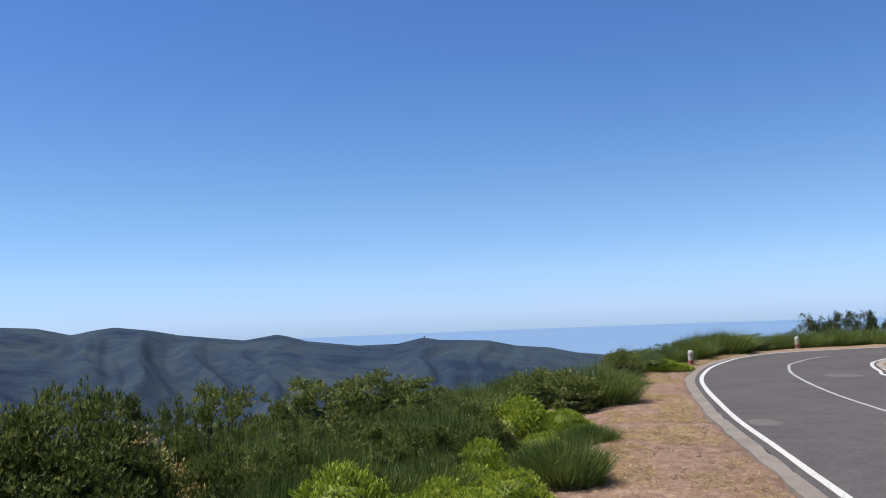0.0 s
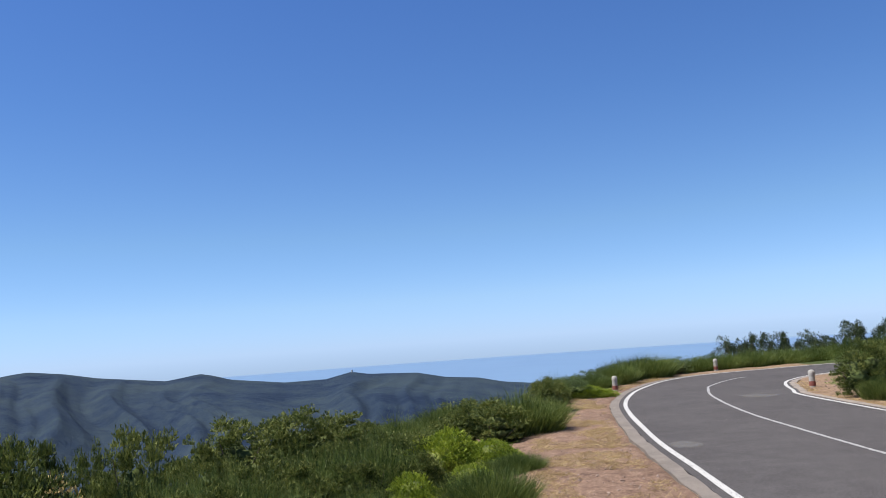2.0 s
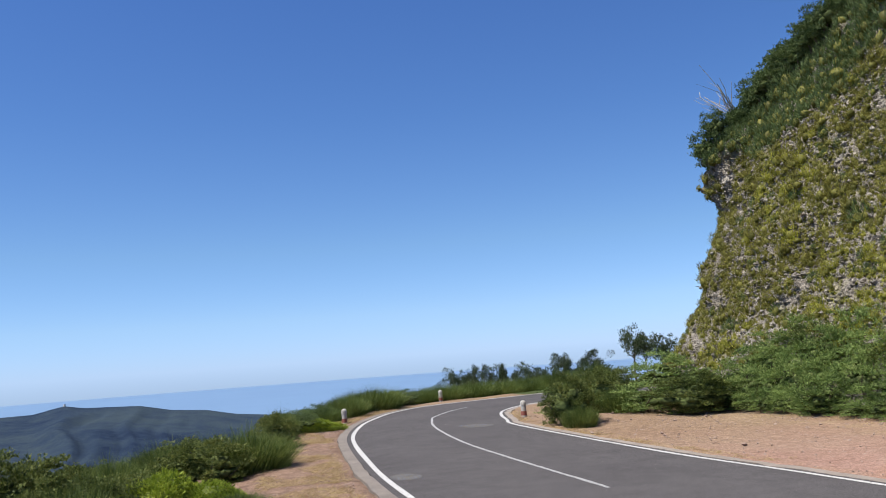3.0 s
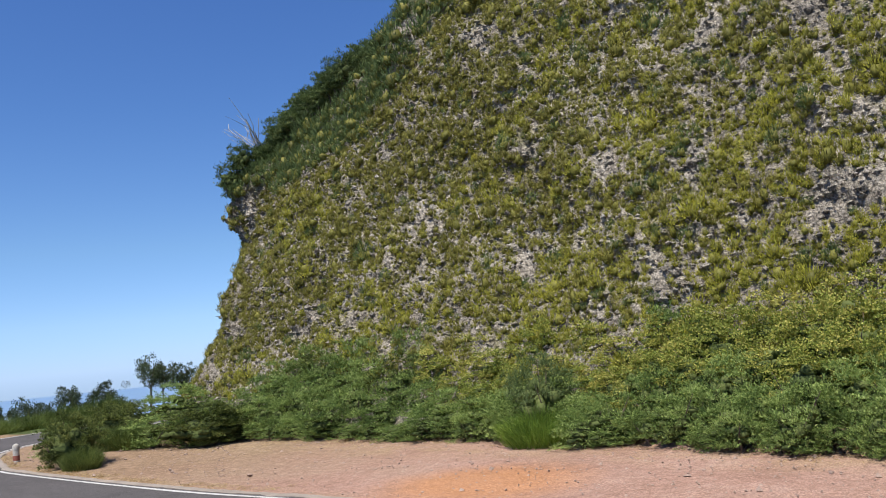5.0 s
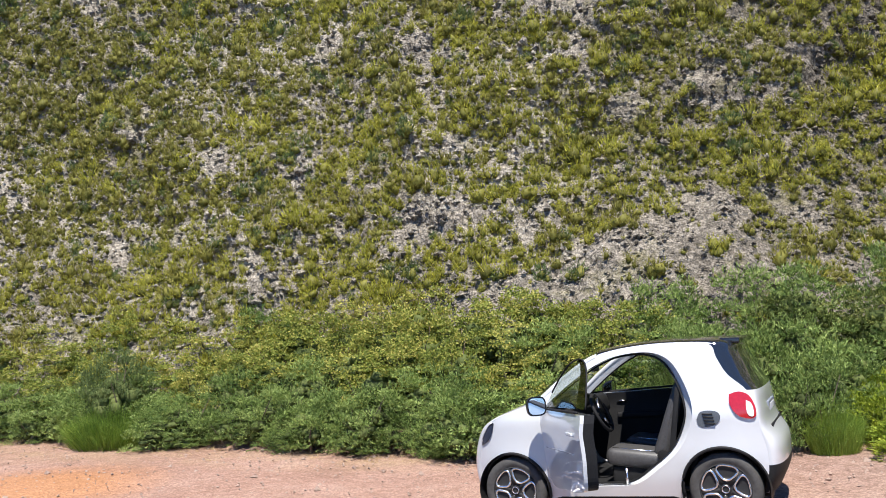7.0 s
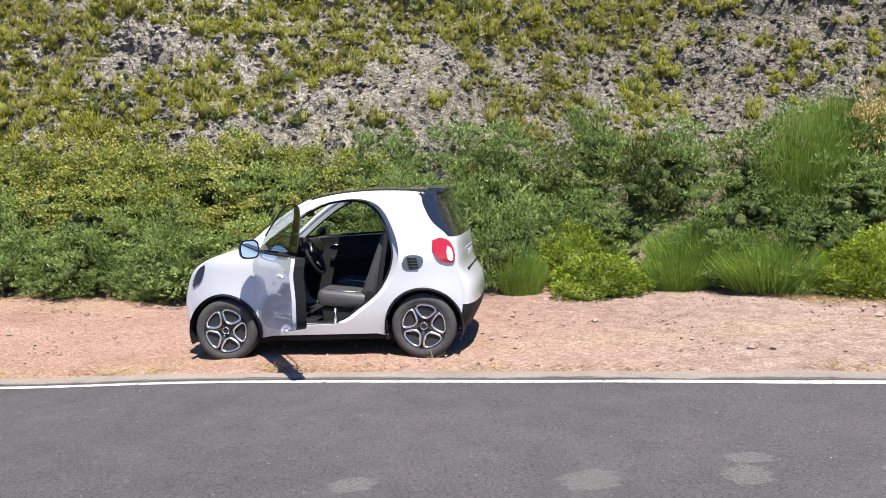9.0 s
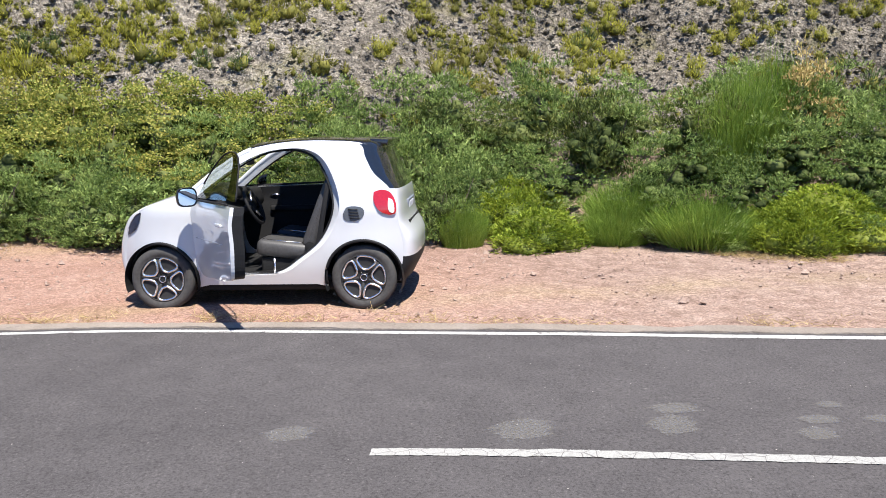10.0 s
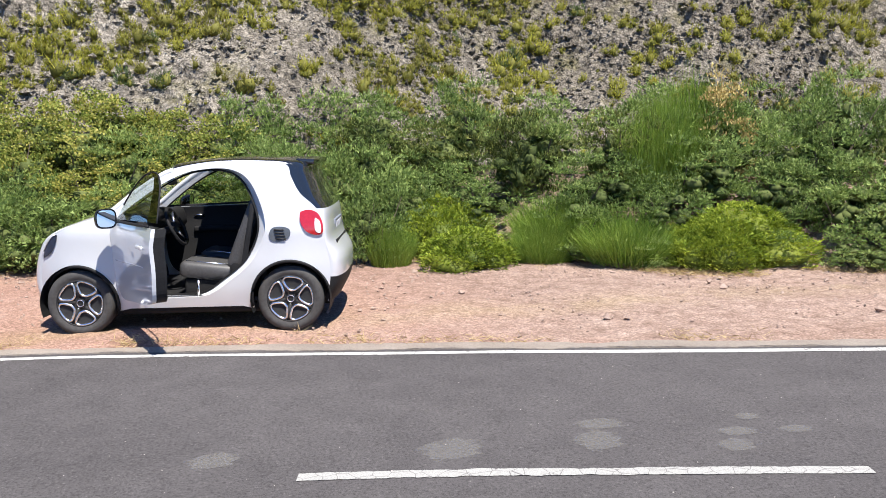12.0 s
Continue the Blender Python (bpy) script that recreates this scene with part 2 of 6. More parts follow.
def concrete_mat(name, lo, hi):
    m, nt, b = nodes_of(name)
    big, grit = noise_tex(nt, 1.7, 6, 0.7), noise_tex(nt, 45.0, 4, 0.75)
    col = ramp(nt, maths(nt, "ADD", maths(nt, "MULTIPLY", big, 0.6), maths(nt, "MULTIPLY", grit, 0.45)), [(0.35, lo), (0.68, hi)])
    nt.links.new(col, b.inputs["Base Color"])
    b.inputs["Roughness"].default_value = 0.92
    bump(nt, b, grit, 0.8, 0.02)
    return m


def rock_mat():
    m, nt, b = nodes_of("lava_rock")
    big, mid, grit = noise_tex(nt, 0.28, 4), noise_tex(nt, 2.0, 6, 0.7), noise_tex(nt, 30.0, 5, 0.8)
    cells = voronoi_tex(nt, 9.0)
    wtc, warp, wadd = nt.nodes.new("ShaderNodeTexCoord"), nt.nodes.new("ShaderNodeTexNoise"), nt.nodes.new("ShaderNodeMix")
    wadd.data_type, wadd.blend_type = "RGBA", "LINEAR_LIGHT"
    warp.inputs["Scale"].default_value, wadd.inputs[0].default_value = 6.0, 0.12
    nt.links.new(wtc.outputs["Object"], warp.inputs["Vector"])
    nt.links.new(wtc.outputs["Object"], wadd.inputs[6])
    nt.links.new(warp.outputs["Color"], wadd.inputs[7])
    nt.links.new(wadd.outputs[2], cells.inputs["Vector"])
    tone = maths(nt, "ADD", maths(nt, "MULTIPLY", big, 0.5), maths(nt, "MULTIPLY", mid, 0.55))
    col = ramp(nt, tone, [(0.36, (0.29, 0.255, 0.212)), (0.52, (0.53, 0.472, 0.39)), (0.70, (0.76, 0.69, 0.58))])
    col = mix(nt, 0.8, col, ramp(nt, grit, [(0.36, (0.12, 0.115, 0.11)), (0.49, (0.75, 0.75, 0.75)), (0.58, (1, 1, 1))]), "MULTIPLY")
    col = mix(nt, 0.5, col, ramp(nt, cells.outputs["Distance"], [(0.0, (1, 1, 1)), (0.40, (0.9, 0.9, 0.9)), (0.66, (0.07, 0.065, 0.06))]), "MULTIPLY")
    pits = voronoi_tex(nt, 26.0)
    col = mix(nt, 0.35, col, ramp(nt, pits.outputs["Distance"], [(0.0, (1, 1, 1)), (0.42, (0.85, 0.85, 0.85)), (0.70, (0.10, 0.095, 0.09))]), "MULTIPLY")
    lichen = maths(nt, "MULTIPLY", maths(nt, "SUBTRACT", noise_tex(nt, 0.9, 6, 0.7), 0.54), 8.0, True)
    col = mix(nt, maths(nt, "MULTIPLY", lichen, 0.6), col, (0.24, 0.22, 0.10))
    where = nt.nodes.new("ShaderNodeSeparateXYZ")
    nt.links.new(wtc.outputs["Object"], where.inputs[0])
    lava = maths(nt, "MULTIPLY", maths(nt, "SUBTRACT", maths(nt, "ADD", 0.5, maths(nt, "MULTIPLY", big, 3.0)), where.outputs[1]), 0.16, True)
    col = mix(nt, lava, col, (0.72, 0.71, 0.70), "MULTIPLY")          # darker lava beds beyond the scree
    nt.links.new(col, b.inputs["Base Color"])
    b.inputs["Roughness"].default_value = 0.95
    b.inputs["Specular IOR Level"].default_value = 0.15
    first = bump(nt, b, cells.outputs["Distance"], 0.9, -0.12)
    bump(nt, b, grit, 0.9, 0.04, first)
    return m


def hill_mat():
    m, nt, b = nodes_of("hazed_hill_scrub")
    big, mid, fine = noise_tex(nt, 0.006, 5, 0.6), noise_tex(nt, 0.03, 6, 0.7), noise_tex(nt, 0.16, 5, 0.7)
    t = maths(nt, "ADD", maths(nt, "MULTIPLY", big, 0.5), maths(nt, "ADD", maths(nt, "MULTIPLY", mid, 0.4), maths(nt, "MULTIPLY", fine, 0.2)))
    # Scrub tones turned dark blue: the distance haze is put into the colour.
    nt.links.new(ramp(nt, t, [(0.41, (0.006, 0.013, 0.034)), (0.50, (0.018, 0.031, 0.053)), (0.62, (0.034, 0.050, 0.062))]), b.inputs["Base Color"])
    b.inputs["Roughness"].default_value = 0.95
    b.inputs["Specular IOR Level"].default_value = 0.1
    bump(nt, b, maths(nt, "ADD", mid, fine), 0.35, 9.0)
    return m


def sea_mat():
    m, nt, b = nodes_of("hazed_sea_water")
    n = noise_tex(nt, 0.004, 5)
    # Base colour lightened and greyed to hold the haze over the water.
    nt.links.new(ramp(nt, n, [(0.3, (0.143, 0.218, 0.325)), (0.7, (0.160, 0.242, 0.350))]), b.inputs["Base Color"])
    b.inputs["Roughness"].default_value = 0.32
    b.inputs["IOR"].default_value = 1.33
    return m


SOIL, ASPHALT, PAINT = ground_mat(), asphalt_mat(), worn_paint_mat()
FADED = worn_paint_mat("faded_road_paint", (0.22, 0.215, 0.205), (0.38, 0.375, 0.36))
DASH = worn_paint_mat("worn_road_paint", (0.25, 0.245, 0.23), (0.40, 0.395, 0.37))
EDGING = concrete_mat("weathered_edging", (0.12, 0.100, 0.083), (0.25, 0.215, 0.182))
KERB = concrete_mat("kerb_concrete", (0.17, 0.138, 0.112), (0.33, 0.283, 0.238))


def stain_mat():
    """Dust that thins out raggedly towards its rim."""
    m, nt, b = nodes_of("pale_stain")
    tc, ln = nt.nodes.new("ShaderNodeTexCoord"), nt.nodes.new("ShaderNodeVectorMath")
    ln.operation = "LENGTH"
    nt.links.new(tc.outputs["Object"], ln.inputs[0])
    ragged, grit = noise_tex(nt, 2.2, 4, 0.7), noise_tex(nt, 16.0, 4, 0.8)
    fac = maths(nt, "MULTIPLY", maths(nt, "SUBTRACT", maths(nt, "ADD", -0.25, maths(nt, "MULTIPLY", ragged, 1.9)), ln.outputs["Value"]), 6.0, True)
    fac = maths(nt, "MULTIPLY", fac, maths(nt, "MULTIPLY", maths(nt, "SUBTRACT", grit, 0.38), 4.0, True))
    b.inputs["Base Color"].default_value = (0.27, 0.26, 0.24, 1)
    b.inputs["Roughness"].default_value = 0.9
    nt.links.new(maths(nt, "MULTIPLY", fac, 0.45), b.inputs["Alpha"])
    return m


STAIN = stain_mat()
ROCK, HILL, SEA = rock_mat(), hill_mat(), sea_mat()


# ---- mesh helpers ----
def two_toned(me, second, count):
    """The last faces of a mesh take a second material."""
    me.materials.append(second)
    n = len(me.polygons)
    me.polygons.foreach_set("material_index", [int(k >= n - count) for k in range(n)])
    me.polygons.foreach_set("use_smooth", [k >= n - count for k in range(n)])
    return me


def mesh_of(name, verts, faces, material, smooth=False):
    me = bpy.data.meshes.new(name)
    me.from_pydata(np.asarray(verts, float).reshape(-1, 3).tolist(), [], [tuple(f) for f in np.asarray(faces).tolist()] if isinstance(faces, np.ndarray) else faces)
    me.materials.append(material)
    if smooth:
        me.polygons.foreach_set("use_smooth", [True] * len(me.polygons))
    me.update()
    return me


def thing(name, me, label, category, group="", kind="", at=(0, 0, 0)):
    ob = new(name, me)
    ob.location = at
    return tagged(ob, label, category, group, kind)


def part(name, me, parent, label=""):
    """One mesh (or bmesh with its material) as a part under a thing."""
    ob = new(name, me)
    ob.parent = parent
    return tagged(ob, label) if label else ob


def grid_faces(nu, nv):
    i, j = np.meshgrid(np.arange(nu - 1), np.arange(nv - 1), indexing="ij")
    a = (i * nv + j).ravel()
    return np.stack([a, a + nv, a + nv + 1, a + 1], 1)


def spline(points, n):
    """A smooth line of n points through the given ones."""
    p = np.asarray(points, float)
    p = np.vstack([2 * p[0] - p[1], p, 2 * p[-1] - p[-2]])
    u = np.linspace(0, len(p) - 3 - 1e-9, n)
    k, f = u.astype(int), (u % 1)[:, None]
    a, b, c, d = p[k], p[k + 1], p[k + 2], p[k + 3]
    return 0.5 * (2 * b + (c - a) * f + (2 * a - 5 * b + 4 * c - d) * f**2 + (3 * b - a - 3 * c + d) * f**3)


def smooth01(x):
    x = np.clip(x, 0, 1)
    return x * x * (3 - 2 * x)


# ---- ground ----
SHOULDER = spline([(-19, -60), (-6.4, -16), (-2.6, -3), (-1.1, 6.5), (-0.1, 8.8), (0.7, 10.6), (1.1, 14), (1.5, 17), (2.7, 22), (3.8, 25.4), (5.3, 28.8),
                   (7.2, 31.5), (10, 33.2), (15, 34.2), (26, 35.6), (60, 38), (140, 40)], 160)


# road: outer and inner white lines and the centre line
OUTER = spline([(-13, -60), (-2.0, -15.6), (0.40, -5.7), (1.58, -1), (2.35, 3), (2.84, 9.7), (3.15, 14.2), (3.88, 20.0), (4.82, 23.8), (5.75, 26.2), (6.9, 28.4), (8.6, 30.2), (11.0, 31.0),
                (14.4, 31.7), (26, 33), (60, 36)], 420)
INNER = spline([(-8, -60), (3.21, -15.56), (5.642, -5.761), (6.493, -2.531), (7.323, 1.002), (7.92, 5.0), (7.92, 9.0), (7.78, 12.5), (8.02, 19.5), (8.46, 21.5), (9.1, 23.6), (9.83, 25.0), (11.1, 26.4), (13.2, 27.3),
                (17, 28), (26, 29), (60, 32)], 420)
CENTRE = spline([(-9.9, -60), (1.70, -12.41), (3.655, -4.064), (4.284, -1.264), (5.10, 4), (5.34, 9.8), (5.47, 13.4), (5.69, 17), (6.25, 20.9), (6.84, 23.3), (7.45, 24.9), (9.1, 27.25),
                 (11.5, 28.5), (15.5, 29.6), (26, 31), (60, 34)], 500)
BACK_LINE = [(-15.8, 5.8), (-9, 8.05), (-7.3, 9.12), (-6.05, 9.64), (-4.92, 10.45), (-4.28, 11.12), (-3.25, 11.92), (0.14, 12.14), (2.13, 12.23), (5, 12.6), (8, 13.0), (11, 13.2), (15, 12.9), (19, 12.6), (24, 12.6)]


def back_x(y):
    """The lay-by's far edge, where the hedge begins."""
    return np.interp(y, [p[0] for p in BACK_LINE], [p[1] for p in BACK_LINE])


def grade(x, y):
    """The road climbs behind the bend, and the ground falls away a little towards the cliff."""
    return (0.367 - 0.0193 * np.clip(x, -10, 20) - 0.064 * np.maximum(y, -60)) * smooth01((5.5 - y) / 5)


def beyond(x, y, line=None):
    """Metres to the left of a line, by default outside the outer edge of the shoulder; negative on its right."""
    line = SHOULDER if line is None else line
    x, y = np.atleast_1d(np.asarray(x, float)), np.atleast_1d(np.asarray(y, float))
    best, sign = np.full(x.shape, 1e9), np.ones(x.shape)
    for (ax, ay), (bx, by) in zip(line[:-1], line[1:]):
        dx, dy = bx - ax, by - ay
        t = np.clip(((x - ax) * dx + (y - ay) * dy) / (dx * dx + dy * dy), 0, 1)
        d = np.hypot(x - ax - t * dx, y - ay - t * dy)
        s = np.where(dx * (y - ay) - dy * (x - ax) > 0, 1.0, -1.0)
        sign = np.where(d < best - 1e-9, s, sign)
        best = np.minimum(best, d)
    return best * sign


def ground_z(x, y):
    x, y = np.atleast_1d(np.asarray(x, float)), np.atleast_1d(np.asarray(y, float))
    d = np.maximum(beyond(x, y), 0)
    z = -(0.16 * np.minimum(d, 30) + 0.006 * np.minimum(d, 30) ** 2) - 0.62 * np.maximum(d - 30, 0)
    z = np.maximum(z, -112)
    z = z - 0.10 * smooth01((beyond(x, y, INNER[::4]) + 0.20) / 0.12 + 0.5) * smooth01((-beyond(x, y, OUTER[::4]) + 0.36) / 0.12 + 0.5)
    near = smooth01((60 - d) / 40)
    return z + grade(x, y) * near + 1.15 * smooth01((x - back_x(y) - 0.1) / 3.0) * smooth01((25.5 - y) / 4.0)


def gz(x, y):
    return float(ground_z(x, y)[0])


def stretched(lo, hi, step, out_lo, out_hi, grow=1.13):
    mid = list(np.arange(lo, hi, step))
    a, s = [], step
    while (a[-1] if a else lo) > out_lo:
        s *= grow
        a.append((a[-1] if a else lo) - s)
    b, s = [], step
    while (b[-1] if b else mid[-1]) < out_hi:
        s *= grow
        b.append((b[-1] if b else mid[-1]) + s)
    return np.array(a[::-1] + mid + b)


gx, gy = stretched(-5, 13.5, 0.13, -420, 420), stretched(-9, 27, 0.16, -420, 420)
X, Y = np.meshgrid(gx, gy, indexing="ij")
Z = ground_z(X.ravel(), Y.ravel())
rough = np.array([noise.fractal((a * 0.9, b * 0.9, 0), 1.0, 2.0, 4) * 0.035 + noise.noise((a * 4, b * 4, 3)) * 0.012
                  if -9 < a < 16 and -14 < b < 40 else noise.fractal((a * 0.05, b * 0.05, 0), 1.0, 2.0, 4) * 0.5 * min(1, abs(c)) for a, b, c in zip(X.ravel(), Y.ravel(), Z)])
ground = thing("ground", mesh_of("ground", np.stack([X.ravel(), Y.ravel(), Z + rough], 1), grid_faces(len(gx), len(gy)), SOIL, True),
               "reddish brown gravel and dry soil with straw", "ground", kind="structure")

def normals_of(line):
    t = np.gradient(line, axis=0)
    t /= np.linalg.norm(t, axis=1)[:, None]
    return np.stack([-t[:, 1], t[:, 0]], 1)          # to the left of the way


def strip(line, a, b, z, thick=0.0, columns=2, wobble=0.0, seed=0):
    """A band along a line from a to b metres to its left, with optional edge walls."""
    n, rnd = normals_of(line), np.random.RandomState(seed)
    offs = np.linspace(a, b, columns)
    ragged = [np.convolve(rnd.randn(len(line) + 8), np.ones(9) / 3, "valid")[:, None] * 0.35 for _ in offs]
    rows = [line + n * (o + g * wobble * (k in (0, columns - 1))) for k, (o, g) in enumerate(zip(offs, ragged))]
    v = np.stack([np.column_stack([r, z + grade(r[:, 0], r[:, 1])]) for r in rows], 1)
    if thick:
        lo, hi = v[:, :1].copy(), v[:, -1:].copy()
        lo[..., 2] -= thick
        hi[..., 2] -= thick
        v = np.concatenate([lo, v, hi], 1)
    return v.reshape(-1, 3), grid_faces(len(line), v.shape[1])[:, ::-1]


n_out, n_in = normals_of(OUTER), normals_of(INNER)
o_edge, i_edge = OUTER + n_out * 0.16, INNER - n_in * 0.12
cols = np.linspace(0, 1, 9)
v = np.stack([np.column_stack([p := o_edge * (1 - c) + i_edge * c, 0.006 + 0.012 * math.sin(c * math.pi) + grade(p[:, 0], p[:, 1])]) for c in cols], 1)
lo, hi = v[:, :1].copy(), v[:, -1:].copy()
lo[..., 2] -= 0.15
hi[..., 2] -= 0.15
v = np.concatenate([lo, v, hi], 1)
road = thing("road", mesh_of("road", v.reshape(-1, 3), grid_faces(len(o_edge), v.shape[1]), ASPHALT, False), "dark grey asphalt mountain road in a curve", "road", kind="structure")
thing("road_line_outer", mesh_of("road_line", *strip(OUTER, -0.045, 0.055, 0.011, 0, 2, 0.012), PAINT), "white painted edge line on the asphalt", "road marking", kind="structure")
thing("road_line_inner", mesh_of("road_line", *strip(INNER, -0.043, 0.043, 0.011, 0, 2, 0.012), PAINT), "white painted edge line on the asphalt", "road marking", kind="structure")


def along(line, y0, y1):
    k = [i for i, p in enumerate(line) if y0 <= p[1] <= y1 and p[0] < 12]
    return line[k[0]:k[-1] + 1]


fine_centre = spline(CENTRE[::4], 4000)
centre_bend = [i for i, p in enumerate(fine_centre) if p[1] >= 9.8 and p[0] < 9.3]
for name, line in (("centre_line", fine_centre[centre_bend]), ("centre_dash", along(fine_centre, -4.04, -1.264)), ("centre_dash", along(fine_centre, -17.0, -10.0)), ("centre_dash", along(fine_centre, -28, -21))):
    thing(name, mesh_of(name, *strip(line, *((-0.034, 0.034) if name == "centre_line" else (-0.045, 0.045)), 0.0225, 0, 2, 0.012), FADED if name == "centre_line" else DASH), "worn white painted centre line with fine cracks", "road marking", "centre lines", "structure")
thing("kerb_outer", mesh_of("kerb", *strip(spline(OUTER[::3], 1200), 0.16, 0.37, 0.006, 0.15, 5, 0.04), EDGING), "weathered grey concrete edging strip beside the road", "kerb", kind="structure")
thing("kerb_inner", mesh_of("kerb", *strip(spline(INNER[::3], 1200), -0.30, -0.12, 0.013, 0.15, 3, 0.05), KERB), "pale concrete edging strip beside the road", "kerb", kind="structure")


def stain(x, y, rx, ry, seed):
    k = 24
    disc = [(math.cos(2 * math.pi * q / k), math.sin(2 * math.pi * q / k), 0) for q in range(k)]
    ob = thing("road_stain", mesh_of("road_stain", disc, [tuple(range(k))], STAIN), "faint pale dusty stain on the asphalt", "stain", "stains on the road", "structure", (x, y, 0.0215 + float(grade(x, y))))
    ob.scale, ob.rotation_euler = (rx * 1.65, ry * 1.05, 1), (-0.064, 0.0193, -0.2) if y < 0 else (0, 0, -0.12)


for k, (x, y, rx, ry) in enumerate([(4.61, -0.85, 0.10, 0.20), (4.45, -2.10, 0.14, 0.26), (4.62, -3.02, 0.08, 0.21), (4.37, -2.91, 0.13, 0.20), (4.52, -3.89, 0.05, 0.11),
                                    (4.31, -3.71, 0.06, 0.17), (4.12, -3.59, 0.08, 0.15), (4.26, -4.04, 0.05, 0.15), (3.33, 12.9, 0.22, 0.6), (7.17, 20.4, 0.35, 0.8)]):
    stain(x, y, rx, ry, k)

# ---- far hills and sea ----
RIDGE = [(-75, -0.5), (-60, 0.1), (-45, 0.4), (-38, 0.33), (-34.6, 0.27), (-31.4, 0.05), (-29.4, -0.45), (-28, -0.2), (-26.9, -0.08), (-24.8, -0.36), (-23, -0.75), (-18.9, -1.28), (-17.6, -1.1),
         (-16.8, -0.98), (-16, -1.15), (-14.8, -1.52), (-11.4, -1.98), (-8.7, -1.97), (-7.6, -1.72), (-6.96, -1.6), (-5.9, -1.82), (-2.6, -1.98), (-0.7, -2.42), (1.5, -2.62), (3.3, -3.05),
         (7, -3.5), (14, -4.3), (25, -5.2)]
RIDGE_R = 1300.0
az = np.linspace(-75, 25, 401)
el = np.interp(az, [a for a, _ in RIDGE], [e for _, e in RIDGE])
crest = 1.9 + RIDGE_R * np.tan(np.radians(el))
rr = np.concatenate([np.linspace(280, 700, 24), np.linspace(710, 1300, 90), np.linspace(1330, 2000, 14)])
hv = []
for a, c in zip(np.radians(az), crest):
    for r in rr:
        t = (r - 560) / (RIDGE_R - 560)
        bend = 0.10 * noise.noise((a * 5, r * 0.003, 8))
        spur = 1 - 3.2 * abs(noise.noise(((a + bend) * 13, 0.3 + r * 0.0007, 5)))
        spur2 = 1 - 3.0 * abs(noise.noise(((a + bend * 1.4) * 37, r * 0.0022, 1)))
        if t < 0:
            z = -104
        elif t <= 1:
            s = t ** 0.85 + (0.13 * spur + 0.035 * spur2) * math.sin(math.pi * t) ** 0.8
            z = -104 + (c + 104) * min(s, 0.997 if t < 0.99 else 1.0)
        else:
            z = c + (-118 - c) * smooth01((t - 1) / 0.8)
        hv.append((r * math.sin(a), r * math.cos(a), float(z)))
hills = thing("hills", mesh_of("hills", hv, grid_faces(len(az), len(rr))[:, ::-1], HILL, True), "distant scrub-covered mountain ridge with blue haze in its colour", "hills", kind="structure")
ring = 160
sv = [(4900 * math.cos(2 * math.pi * k / ring), 4900 * math.sin(2 * math.pi * k / ring), -110.0) for k in range(ring)]
thing("water", mesh_of("water", sv, [tuple(range(ring))], SEA), "blue sea reaching to the hazy horizon", "sea", kind="structure")
# mast on the far summit
ma = radians(-6.96)
mz = 1.9 + RIDGE_R * math.tan(radians(-1.62))
bm = bmesh.new()
bmesh.ops.create_cone(bm, cap_ends=True, segments=8, radius1=1.8, radius2=1.2, depth=3.4)
me = bpy.data.meshes.new("summit_mast")
bm.to_mesh(me)
me.materials.append(PAINT)
thing("summit_mast", me, "tiny pale mast on the far hilltop", "mast", at=(RIDGE_R * math.sin(ma), RIDGE_R * math.cos(ma), mz + 1.5))

# ---- cliff ----
CORNER_Y, FOOT_X = 21.95, 15.9


def cliff_top(y):
    return float(np.interp(y, [-40, -20, -8, 0, 8, 12, 13.5, 15.2, 17, 19, 21.5, 23, 24.5], [12, 12.5, 13, 13.6, 14, 13.6, 12.3, 10.6, 9.8, 9.2, 8.2, 7.4, 6.6]))


def cliff_lean(z):
    """How far the face lies back at a height: it flares out at the foot and leans slightly above."""
    return -2.3 * math.exp(-max(z, 0) / 1.7) + 0.10 * z


ROAD_EYE = Vector((0.3, -0.7, 2.05))


def recede(q):
    """The face lies back more and more with its height, as seen from the far verge."""
    k = 1 + 0.022 * max(0.0, q[2] - 1.5)
    return ROAD_EYE + (Vector(q) - ROAD_EYE) * k, k


path = [(FOOT_X, y, -1.0, 0.0) for y in np.arange(-38, -16, 0.5)] + [(FOOT_X, y, -1.0, 0.0) for y in np.arange(-16, CORNER_Y, 0.10)]
path += [(FOOT_X + 2.5 - 2.5 * math.cos(a), CORNER_Y + 2.5 * math.sin(a), -math.cos(a), math.sin(a)) for a in np.linspace(0, math.pi / 2, 26)[1:]]
path += [(FOOT_X + 2.5 + d, CORNER_Y + 2.5 + d * 0.05, 0.0, 1.0) for d in (0.4, 0.9, 1.6, 2.6, 4, 6, 9, 13, 18, 24)]
UP, BACK = np.linspace(0, 1, 128), (0.5, 1.2, 2.2, 3.6, 5.5, 8, 12, 18)
cv, cliff_pts = [], []
